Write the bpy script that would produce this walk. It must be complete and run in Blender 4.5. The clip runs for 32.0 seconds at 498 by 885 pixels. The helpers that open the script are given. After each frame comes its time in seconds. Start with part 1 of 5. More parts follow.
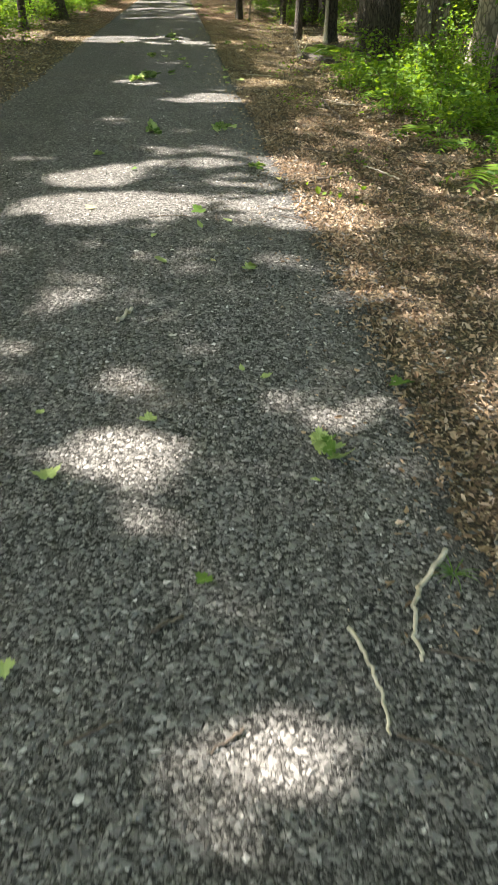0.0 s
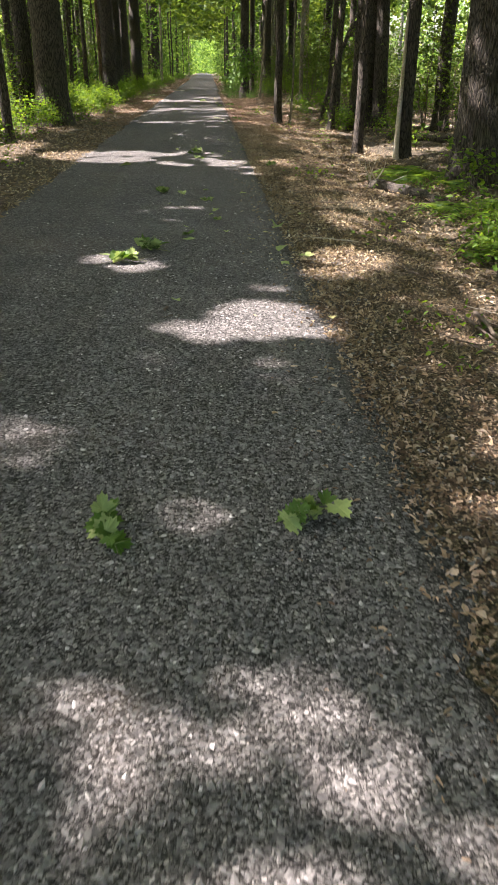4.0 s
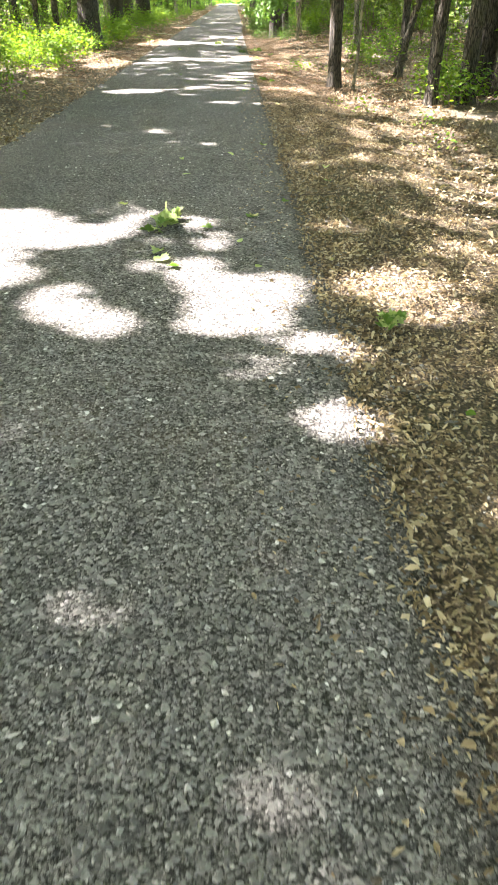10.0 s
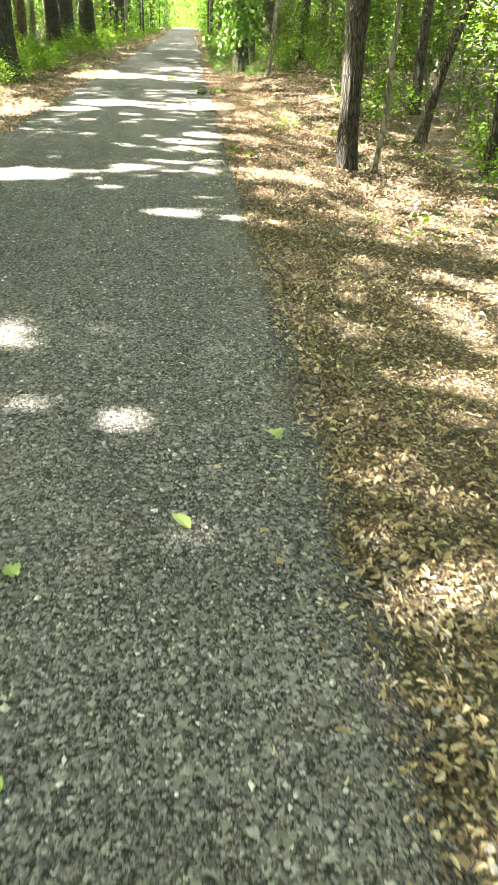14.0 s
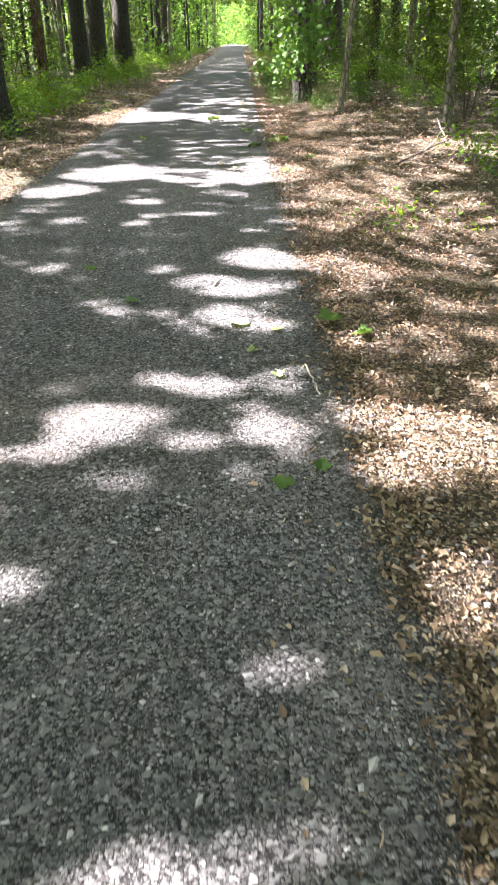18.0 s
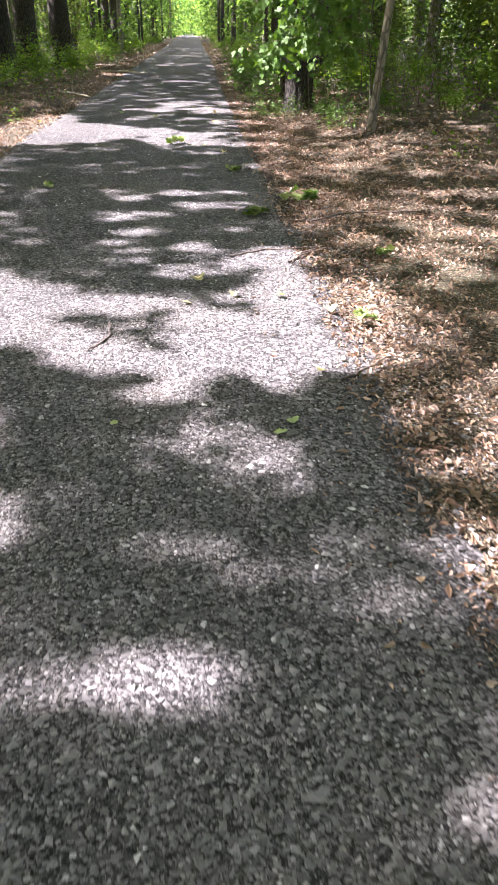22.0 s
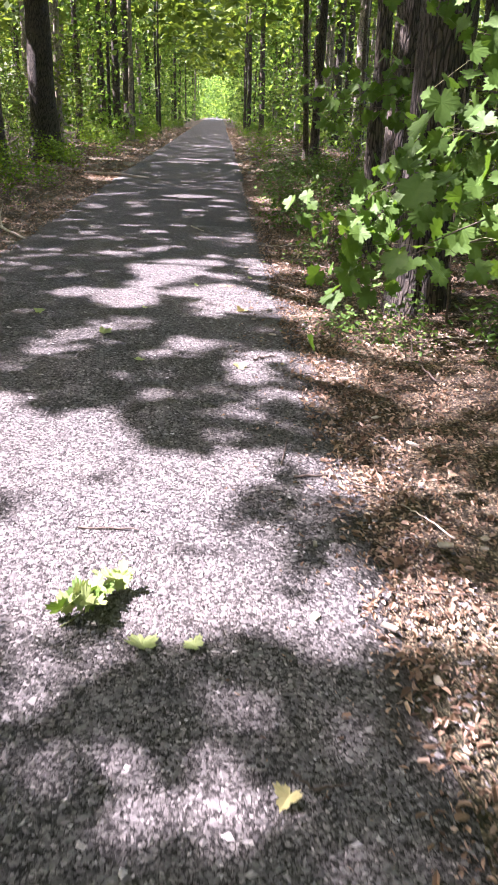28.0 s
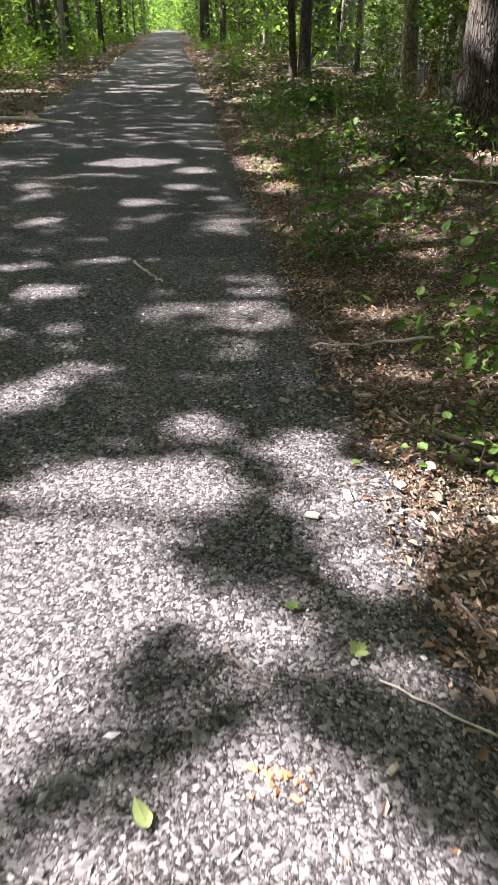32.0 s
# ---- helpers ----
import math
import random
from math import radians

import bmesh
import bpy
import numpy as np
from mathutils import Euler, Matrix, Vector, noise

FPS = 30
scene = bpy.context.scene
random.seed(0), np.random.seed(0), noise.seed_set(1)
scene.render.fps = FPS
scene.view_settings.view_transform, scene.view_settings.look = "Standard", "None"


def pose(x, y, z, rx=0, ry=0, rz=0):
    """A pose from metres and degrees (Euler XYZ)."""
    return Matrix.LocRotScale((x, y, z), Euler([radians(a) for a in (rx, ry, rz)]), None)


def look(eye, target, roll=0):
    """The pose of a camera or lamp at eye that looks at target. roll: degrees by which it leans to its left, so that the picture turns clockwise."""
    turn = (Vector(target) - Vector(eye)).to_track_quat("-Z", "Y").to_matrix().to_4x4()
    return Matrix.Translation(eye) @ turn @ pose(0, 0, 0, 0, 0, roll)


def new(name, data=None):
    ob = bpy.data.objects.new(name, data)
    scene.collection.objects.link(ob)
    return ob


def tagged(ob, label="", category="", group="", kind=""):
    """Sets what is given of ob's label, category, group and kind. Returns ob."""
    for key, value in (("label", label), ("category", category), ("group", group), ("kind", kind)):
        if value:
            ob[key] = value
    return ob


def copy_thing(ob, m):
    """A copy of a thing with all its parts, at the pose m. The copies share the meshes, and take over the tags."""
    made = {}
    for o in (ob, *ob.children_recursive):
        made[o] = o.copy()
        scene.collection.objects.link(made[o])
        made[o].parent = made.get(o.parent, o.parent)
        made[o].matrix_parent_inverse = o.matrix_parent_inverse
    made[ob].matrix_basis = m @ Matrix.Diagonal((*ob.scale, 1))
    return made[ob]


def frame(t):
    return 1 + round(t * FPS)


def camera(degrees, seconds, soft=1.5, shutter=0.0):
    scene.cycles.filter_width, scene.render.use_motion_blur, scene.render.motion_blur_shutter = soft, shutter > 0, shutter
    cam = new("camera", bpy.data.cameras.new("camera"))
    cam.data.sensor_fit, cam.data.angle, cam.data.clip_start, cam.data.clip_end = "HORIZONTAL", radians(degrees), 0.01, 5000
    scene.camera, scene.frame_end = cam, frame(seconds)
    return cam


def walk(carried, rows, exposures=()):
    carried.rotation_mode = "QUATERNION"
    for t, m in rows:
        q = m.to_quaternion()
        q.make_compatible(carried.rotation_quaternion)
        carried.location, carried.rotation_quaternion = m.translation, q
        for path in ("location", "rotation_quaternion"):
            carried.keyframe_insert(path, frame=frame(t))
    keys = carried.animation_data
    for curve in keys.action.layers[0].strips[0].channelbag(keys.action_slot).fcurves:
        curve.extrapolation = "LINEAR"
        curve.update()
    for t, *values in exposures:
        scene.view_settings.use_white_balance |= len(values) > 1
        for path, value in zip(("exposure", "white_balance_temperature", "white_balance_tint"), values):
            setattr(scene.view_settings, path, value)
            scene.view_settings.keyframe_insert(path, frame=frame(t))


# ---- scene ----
cam = camera(35.5, 32.0, 1.1, 0.17)
PATH = [
    (0, (0.492, 0.184, 1.425), (0.608, 1.89, 0.388), 0.4),
    (0.5, (0.51, 0.949, 1.478), (0.636, 2.668, 0.463), 0.4),
    (1, (0.481, 1.653, 1.5), (0.606, 3.385, 0.508), 0.3),
    (1.5, (0.484, 2.402, 1.528), (0.591, 4.159, 0.579), 0.3),
    (2, (0.431, 3.156, 1.522), (0.53, 4.928, 0.601), 0.8),
    (2.5, (0.455, 3.977, 1.542), (0.542, 5.766, 0.651), 0.8),
    (3, (0.422, 4.74, 1.524), (0.517, 6.534, 0.644), 1.1),
    (3.5, (0.428, 5.481, 1.489), (0.513, 7.28, 0.62), 0.6),
    (5.5, (0.684, 9.013, 1.449), (0.673, 10.8, 0.55), -0.1),
    (6, (0.658, 9.824, 1.425), (0.645, 11.585, 0.477), -0.3),
    (6.5, (0.617, 10.606, 1.413), (0.618, 12.345, 0.424), -0.7),
    (7, (0.519, 11.477, 1.332), (0.532, 13.192, 0.304), -0.8),
    (7.5, (0.513, 12.267, 1.323), (0.537, 13.973, 0.279), -1.3),
    (8, (0.529, 13.002, 1.41), (0.565, 14.714, 0.378), -1.3),
    (8.5, (0.607, 13.755, 1.416), (0.667, 15.471, 0.392), -0.7),
    (9, (0.626, 14.547, 1.379), (0.675, 16.267, 0.359), -0.3),
    (9.5, (0.609, 15.358, 1.401), (0.641, 17.087, 0.396), 0.0),
    (10, (0.582, 16.139, 1.422), (0.579, 17.874, 0.426), -0.4),
    (10.5, (0.587, 16.836, 1.425), (0.575, 18.578, 0.442), -0.5),
    (11, (0.593, 17.633, 1.437), (0.565, 19.388, 0.478), -0.9),
    (11.5, (0.593, 18.397, 1.448), (0.586, 20.165, 0.513), -0.6),
    (12, (0.543, 19.24, 1.451), (0.559, 21.01, 0.52), -0.0),
    (12.5, (0.541, 20.001, 1.475), (0.605, 21.762, 0.529), 1.0),
    (13, (0.517, 20.738, 1.449), (0.614, 22.492, 0.492), 1.9),
    (13.5, (0.543, 21.464, 1.446), (0.684, 23.209, 0.481), 2.6),
    (14, (0.469, 22.354, 1.438), (0.587, 24.11, 0.487), 1.9),
    (14.5, (0.527, 23.125, 1.375), (0.619, 24.877, 0.415), 1.9),
    (15, (0.553, 23.883, 1.39), (0.588, 25.651, 0.455), 1.6),
    (15.5, (0.523, 24.612, 1.398), (0.511, 26.379, 0.46), 1.7),
    (17.5, (0.469, 27.429, 1.518), (0.44, 29.192, 0.573), -0.5),
    (18, (0.419, 28.131, 1.542), (0.396, 29.903, 0.616), -1.1),
    (18.5, (0.347, 28.854, 1.552), (0.351, 30.633, 0.638), -0.8),
    (19, (0.284, 29.735, 1.435), (0.275, 31.507, 0.508), -0.6),
    (19.5, (0.239, 30.512, 1.441), (0.248, 32.269, 0.486), 0.4),
    (20, (0.226, 31.252, 1.449), (0.236, 33.005, 0.486), 0.7),
    (20.5, (0.167, 32.067, 1.431), (0.196, 33.823, 0.473), 1.1),
    (21, (0.178, 32.839, 1.475), (0.226, 34.61, 0.546), 0.8),
    (21.5, (0.117, 33.661, 1.529), (0.194, 35.438, 0.616), 0.7),
    (22, (0.051, 34.545, 1.334), (0.138, 36.308, 0.394), 0.3),
    (22.5, (-0.045, 35.164, 1.444), (0.069, 36.944, 0.538), 1.1),
    (23, (-0.019, 35.909, 1.522), (0.08, 37.72, 0.678), 0.9),
    (23.5, (-0.022, 36.641, 1.515), (0.05, 38.462, 0.692), 1.1),
    (24, (0.056, 37.508, 1.517), (0.089, 39.333, 0.698), 0.8),
    (24.5, (0.023, 38.232, 1.516), (0.029, 40.046, 0.674), 0.3),
    (25, (0.056, 39.029, 1.501), (0.035, 40.83, 0.631), -0.4),
    (25.5, (0.028, 39.842, 1.445), (0.006, 41.629, 0.547), -0.8),
    (27.5, (0.088, 42.28, 1.546), (0.165, 44.117, 0.759), 0.8),
    (28, (0.064, 43.026, 1.553), (0.119, 44.865, 0.768), 1.6),
    (28.5, (0.005, 43.868, 1.438), (-0.004, 45.69, 0.612), 1.4),
    (29, (0.079, 44.655, 1.46), (0.022, 46.461, 0.601), 1.4),
    (29.5, (0.046, 45.365, 1.48), (-0.033, 47.166, 0.615), 0.9),
    (30, (0.017, 46.159, 1.499), (-0.042, 47.964, 0.641), 0.2),
    (30.5, (-0.07, 46.996, 1.484), (-0.093, 48.804, 0.629), -0.8),
    (31, (-0.115, 47.806, 1.429), (-0.078, 49.6, 0.545), -1.1),
    (31.5, (-0.143, 48.61, 1.445), (-0.055, 50.381, 0.52), -0.7),
    (32, (-0.101, 49.318, 1.402), (0.015, 51.072, 0.449), -0.7),
]
EXPOSURES = [(0.0, 3.11, 6920, -6), (1.0, 3.56, 6750, 7), (2.0, 3.36, 6640, 16), (3.0, 3.01, 6600, 4), (6.0, 3.56, 6700, 16), (7.0, 4.16, 6600, -1), (8.0, 4.51, 7100, -1),
    (9.0, 4.51, 6850, 1), (10.0, 4.48, 6600, 1), (11.0, 4.01, 6350, 10), (12.0, 3.61, 6300, 8), (13.0, 4.31, 7150, -6), (14.0, 4.69, 7050, -10), (15.5, 4.84, 7000, -10),
    (18.0, 3.96, 6050, 6), (19.0, 3.59, 6150, 10), (20.0, 3.51, 6150, 17), (21.0, 3.19, 6120, 8), (22.0, 3.46, 6020, 14), (23.0, 3.26, 6070, 13), (24.0, 2.71, 5910, 6),
    (25.0, 3.35, 5750, 2), (26.0, 3.36, 6050, 7), (28.0, 3.47, 6050, 24), (29.0, 2.88, 6170, 17), (30.0, 3.01, 6150, 13), (31.0, 3.17, 6150, 8), (32.0, 3.14, 6200, 9)]
walk(cam, [(t, look(eye, target, roll)) for t, eye, target, roll in PATH], EXPOSURES)

# ---- world, sun ----
SUN = Vector((-0.60, 0.10, 0.79)).normalized()      # towards the sun
world = bpy.data.worlds.new("sky")
scene.world = world
world.use_nodes = True
wn = world.node_tree.nodes
sky = wn.new("ShaderNodeTexSky")
sky.sky_type, sky.sun_disc = "NISHITA", False
sky.dust_density, sky.ozone_density = 4.0, 0.3
sky.sun_elevation, sky.sun_rotation = math.asin(SUN.z), math.atan2(SUN.x, SUN.y)
wn["Background"].inputs["Strength"].default_value = 0.095
world.node_tree.links.new(sky.outputs[0], wn["Background"].inputs["Color"])
sun_data = bpy.data.lights.new("sun", "SUN")
sun_data.energy, sun_data.angle, sun_data.color = 3.65, radians(0.55), (1.0, 0.875, 0.885)
sun = new("sun", sun_data)
sun.matrix_world = look(SUN * 50, (0, 0, 0))


# ---- materials ----
class Nodes:
    """A short way to write a node material."""

    def __init__(self, name):
        self.m = bpy.data.materials.new(name)
        self.m.use_nodes = True
        self.t = self.m.node_tree
        self.t.nodes.clear()

    def n(self, kind, ins=None, **props):
        nd = self.t.nodes.new("ShaderNode" + kind)
        for k, v in props.items():
            setattr(nd, k, v)
        for k, v in (ins or {}).items():
            if isinstance(v, bpy.types.NodeSocket):
                self.t.links.new(v, nd.inputs[k])
            else:
                nd.inputs[k].default_value = v
        return nd

    def ramp(self, fac, stops, interpolation="LINEAR"):
        nd = self.n("ValToRGB", {0: fac})
        r = nd.color_ramp
        r.interpolation = interpolation
        while len(r.elements) < len(stops):
            r.elements.new(0.5)
        for e, (p, c) in zip(r.elements, stops):
            e.position, e.color = p, (*c, 1)
        return nd.outputs[0]

    def mix(self, fac, a, b, blend="MIX"):
        nd = self.n("MixRGB", {0: fac, 1: a, 2: b}, blend_type=blend)
        return nd.outputs[0]

    def noise(self, vec, scale, detail=4.0, rough=0.55):
        ins = {"Scale": scale, "Detail": detail, "Roughness": rough}
        if vec is not None:
            ins["Vector"] = vec
        return self.n("TexNoise", ins).outputs[0]

    def coords(self, scale=(1, 1, 1)):
        c = self.n("TexCoord").outputs["Object"]
        return self.n("Mapping", {"Vector": c, "Scale": scale}).outputs[0]

    def done(self, shader):
        self.n("OutputMaterial", {0: shader})
        return self.m


def island_colours(k, stops):
    """A colour for each loose piece of a mesh, varied a little by patches."""
    return k.ramp(k.n("NewGeometry").outputs["Random Per Island"], stops)


def chips(k, c, scale):
    """Broken stone of one size: a random value for each chip, its outline and its tilted face."""
    v = k.n("TexVoronoi", {"Vector": c, "Scale": scale})
    e = k.n("TexVoronoi", {"Vector": c, "Scale": scale}, feature="DISTANCE_TO_EDGE").outputs["Distance"]
    off = k.n("VectorMath", {0: c, 1: v.outputs["Position"]}, operation="SUBTRACT").outputs[0]
    tilt = k.n("VectorMath", {0: v.outputs["Color"], 1: (0.5, 0.5, 0.5)}, operation="SUBTRACT").outputs[0]
    slope = k.n("VectorMath", {0: off, 1: tilt}, operation="DOT_PRODUCT").outputs["Value"]
    body = k.ramp(e, [(0.03, (0, 0, 0)), (0.16, (1, 1, 1))])
    h = k.n("Math", {0: slope, 1: scale * 1.45, 2: body}, operation="MULTIPLY_ADD").outputs[0]
    return k.n("SeparateColor", {0: v.outputs["Color"]}).outputs[0], body, h


def gravel_material():
    k = Nodes("crushed_stone")
    c = k.coords()
    warp = k.n("TexNoise", {"Vector": c, "Scale": 70.0, "Detail": 3.0}).outputs["Color"]
    c2 = k.n("VectorMath", {0: warp, 1: (0.016, 0.016, 0.016), 2: c}, operation="MULTIPLY_ADD").outputs[0]
    r1, b1, h1 = chips(k, c2, 92.0)
    r2, b2, h2 = chips(k, c2, 190.0)
    tone = k.ramp(r1, [(0.0, (0.045, 0.043, 0.042)), (0.45, (0.095, 0.091, 0.089)), (0.85, (0.18, 0.173, 0.168)), (1.0, (0.32, 0.308, 0.302))])
    # fines kept dark, their outlines darker still: crevice shade put into the colour
    fines = k.ramp(r2, [(0.0, (0.02, 0.019, 0.019)), (0.5, (0.058, 0.055, 0.054)), (0.85, (0.13, 0.125, 0.122)), (1.0, (0.25, 0.24, 0.235))])
    fines = k.mix(1.0, fines, k.ramp(b2, [(0.0, (0.3, 0.3, 0.3)), (1.0, (1, 1, 1))]), "MULTIPLY")
    # larger chips lie here and there on the fines
    some = k.n("Math", {0: r1, 1: k.noise(c, 9.0, 2.0)}, operation="ADD").outputs[0]
    big = k.n("Math", {0: k.ramp(some, [(0.84, (0, 0, 0)), (0.9, (1, 1, 1))]), 1: b1}, operation="MULTIPLY").outputs[0]
    col = k.mix(big, fines, tone)
    wide = k.ramp(k.noise(c, 1.1, 5.0), [(0.35, (0.84, 0.84, 0.84)), (0.7, (1.14, 1.11, 1.06))])
    col = k.mix(1.0, col, wide, "MULTIPLY")
    brown = k.ramp(k.noise(c, 0.5, 6.0, 0.7), [(0.55, (0, 0, 0)), (0.75, (0.3, 0.3, 0.3))])
    col = k.mix(brown, col, (0.17, 0.125, 0.085, 1))
    h = k.mix(big, k.n("Math", {0: h2, 1: 0.5}, operation="MULTIPLY").outputs[0], h1)
    bump = k.n("Bump", {"Strength": 1.0, "Distance": 0.003, "Height": h}).outputs[0]
    return k.done(k.n("BsdfPrincipled", {"Base Color": col, "Roughness": 0.88, "Specular IOR Level": 0.2, "Normal": bump}).outputs[0])


def stone_material():
    k = Nodes("loose_stone")
    r = k.n("NewGeometry").outputs["Random Per Island"]
    col = k.ramp(r, [(0.0, (0.085, 0.081, 0.08)), (0.3, (0.14, 0.134, 0.131)), (0.85, (0.185, 0.177, 0.174)), (0.97, (0.26, 0.249, 0.244)), (1.0, (0.50, 0.483, 0.472))])
    c = k.coords()
    col = k.mix(0.5, col, k.ramp(k.noise(c, 160.0, 3.0), [(0.3, (0.7, 0.7, 0.7)), (0.7, (1.25, 1.22, 1.18))]), "MULTIPLY")
    bump = k.n("Bump", {"Strength": 0.4, "Distance": 0.003, "Height": k.noise(c, 260.0, 3.0)}).outputs[0]
    return k.done(k.n("BsdfPrincipled", {"Base Color": col, "Roughness": 0.85, "Specular IOR Level": 0.2, "Normal": bump}).outputs[0])


def soil_material():
    k = Nodes("forest_soil")
    c = k.coords()
    v1 = k.n("TexVoronoi", {"Vector": k.coords((48, 60, 48)), "Scale": 1.0})
    v2 = k.n("TexVoronoi", {"Vector": k.coords((105, 85, 90)), "Scale": 1.0})
    a = k.ramp(k.n("SeparateColor", {0: v1.outputs["Color"]}).outputs[0], [(0.0, (0.03, 0.02, 0.013)), (0.55, (0.10, 0.068, 0.042)), (0.8, (0.26, 0.195, 0.125)), (1.0, (0.48, 0.40, 0.28))])
    b = k.ramp(k.n("SeparateColor", {0: v2.outputs["Color"]}).outputs[1], [(0.0, (0.02, 0.014, 0.009)), (0.7, (0.09, 0.062, 0.038)), (1.0, (0.34, 0.27, 0.18))])
    col = k.mix(k.ramp(v1.outputs["Distance"], [(0.3, (0, 0, 0)), (0.55, (1, 1, 1))]), a, b)
    col = k.mix(1.0, col, k.ramp(k.noise(c, 1.3, 6.0, 0.65), [(0.3, (0.6, 0.6, 0.6)), (0.7, (1.2, 1.18, 1.1))]), "MULTIPLY")
    col = k.mix(k.ramp(k.noise(c, 0.35, 5.0), [(0.52, (0, 0, 0)), (0.7, (0.45, 0.45, 0.45))]), col, (0.045, 0.065, 0.024, 1))
    h = k.n("Math", {0: v1.outputs["Distance"], 1: -1.0, 2: v2.outputs["Distance"]}, operation="MULTIPLY_ADD").outputs[0]
    bump = k.n("Bump", {"Strength": 1.0, "Distance": 0.02, "Height": h}).outputs[0]
    return k.done(k.n("BsdfPrincipled", {"Base Color": col, "Roughness": 0.9, "Normal": bump}).outputs[0])


def litter_material():
    k = Nodes("dead_leaf")
    col = island_colours(k, [(0.0, (0.07, 0.047, 0.031)), (0.3, (0.14, 0.098, 0.063)), (0.5, (0.23, 0.172, 0.112)), (0.85, (0.36, 0.288, 0.218)), (1.0, (0.45, 0.392, 0.334))])
    c = k.coords()
    # pink cast of sunlight put into the colour at the start and further on, yellower between
    y = k.n("SeparateXYZ", {0: c}).outputs[1]
    far = k.n("MapRange", {0: y, 1: 26.0, 2: 34.0}).outputs[0]
    start = k.n("MapRange", {0: y, 1: 9.0, 2: 13.0}).outputs[0]
    tint = k.mix(start, (1.34, 1.25, 1.19, 1), (1.32, 1.35, 1.17, 1))
    col = k.mix(1.0, col, k.mix(far, tint, (1.50, 1.36, 1.33, 1)), "MULTIPLY")
    col = k.mix(1.0, col, k.ramp(k.noise(c, 3.0, 5.0), [(0.35, (0.65, 0.62, 0.60)), (0.7, (1.15, 1.15, 1.12))]), "MULTIPLY")
    p = k.n("BsdfPrincipled", {"Base Color": col, "Roughness": 0.7}).outputs[0]
    t = k.n("BsdfTranslucent", {"Color": col}).outputs[0]
    return k.done(k.n("MixShader", {0: 0.15, 1: p, 2: t}).outputs[0])


def foliage_material(name, stops, through_colour, share=0.45, veins=False, grain=1.7):
    k = Nodes(name)
    col = island_colours(k, stops)
    c = k.coords()
    col = k.mix(0.6, col, k.ramp(k.noise(c, grain, 3.0), [(0.3, (0.55, 0.6, 0.6)), (0.7, (1.4, 1.3, 1.15))]), "MULTIPLY")
    if veins:
        col = k.mix(0.5, col, k.ramp(k.noise(c, 60.0, 4.0), [(0.3, (0.75, 0.8, 0.7)), (0.7, (1.2, 1.15, 1.1))]), "MULTIPLY")
    p = k.n("BsdfPrincipled", {"Base Color": col, "Roughness": 0.55, "Specular IOR Level": 0.28}).outputs[0]
    t = k.n("BsdfTranslucent", {"Color": k.mix(1.0, col, (*through_colour, 1), "MULTIPLY")}).outputs[0]
    return k.done(k.n("MixShader", {0: share, 1: p, 2: t}).outputs[0])


def bark_material(name, dark, light, moss=0.25, stretch=7.0, scale=20.0, depth=0.03):
    k = Nodes(name)
    c = k.coords((1, 1, 1.0 / stretch))
    sway = k.n("TexNoise", {"Vector": k.coords((1, 1, 0.4)), "Scale": 5.0, "Detail": 2.0}).outputs["Color"]
    warp = k.n("VectorMath", {0: sway, 1: (0.07, 0.07, 0.07), 2: c}, operation="MULTIPLY_ADD").outputs[0]
    v = k.n("TexVoronoi", {"Vector": warp, "Scale": scale}, feature="DISTANCE_TO_EDGE").outputs["Distance"]
    n1 = k.noise(c, scale * 2.2, 6.0, 0.65)
    furrow = k.ramp(v, [(0.03, (0, 0, 0)), (0.17, (1, 1, 1))])
    h = k.mix(0.3, furrow, k.ramp(n1, [(0.25, (0, 0, 0)), (0.75, (1, 1, 1))]))
    col = k.ramp(h, [(0.1, dark), (0.9, light)])
    big = k.noise(k.coords(), 1.6, 5.0)
    col = k.mix(1.0, col, k.ramp(big, [(0.3, (0.7, 0.7, 0.7)), (0.7, (1.25, 1.22, 1.15))]), "MULTIPLY")
    m = k.ramp(k.noise(k.coords(), 2.7, 6.0, 0.7), [(0.52, (0, 0, 0)), (0.72, (moss, moss, moss))])
    col = k.mix(m, col, (0.09, 0.11, 0.06, 1))
    col = k.mix(1.0, col, k.ramp(k.n("ObjectInfo").outputs["Random"], [(0.0, (0.8, 0.8, 0.82)), (1.0, (1.2, 1.15, 1.08))]), "MULTIPLY")
    bump = k.n("Bump", {"Strength": 1.0, "Distance": depth, "Height": h}).outputs[0]
    return k.done(k.n("BsdfPrincipled", {"Base Color": col, "Roughness": 0.92, "Normal": bump}).outputs[0])


def plain_material(name, dark, light, scale=40.0, rough=0.8, bump=0.4):
    k = Nodes(name)
    n1 = k.noise(k.coords(), scale, 5.0)
    col = k.ramp(n1, [(0.3, dark), (0.7, light)])
    b = k.n("Bump", {"Strength": bump, "Distance": 0.004, "Height": n1}).outputs[0]
    return k.done(k.n("BsdfPrincipled", {"Base Color": col, "Roughness": rough, "Normal": b}).outputs[0])


GRAVEL = gravel_material()
STONE = stone_material()
SOIL = soil_material()
LITTER = litter_material()
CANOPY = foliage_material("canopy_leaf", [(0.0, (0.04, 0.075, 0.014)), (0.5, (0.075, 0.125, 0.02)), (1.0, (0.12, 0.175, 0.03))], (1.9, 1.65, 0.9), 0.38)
# brighter, paler canopy leaf: sunlight on the far foliage put into its colour
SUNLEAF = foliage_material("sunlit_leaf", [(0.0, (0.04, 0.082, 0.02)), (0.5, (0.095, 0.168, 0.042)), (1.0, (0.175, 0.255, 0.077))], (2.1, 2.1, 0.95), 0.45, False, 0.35)
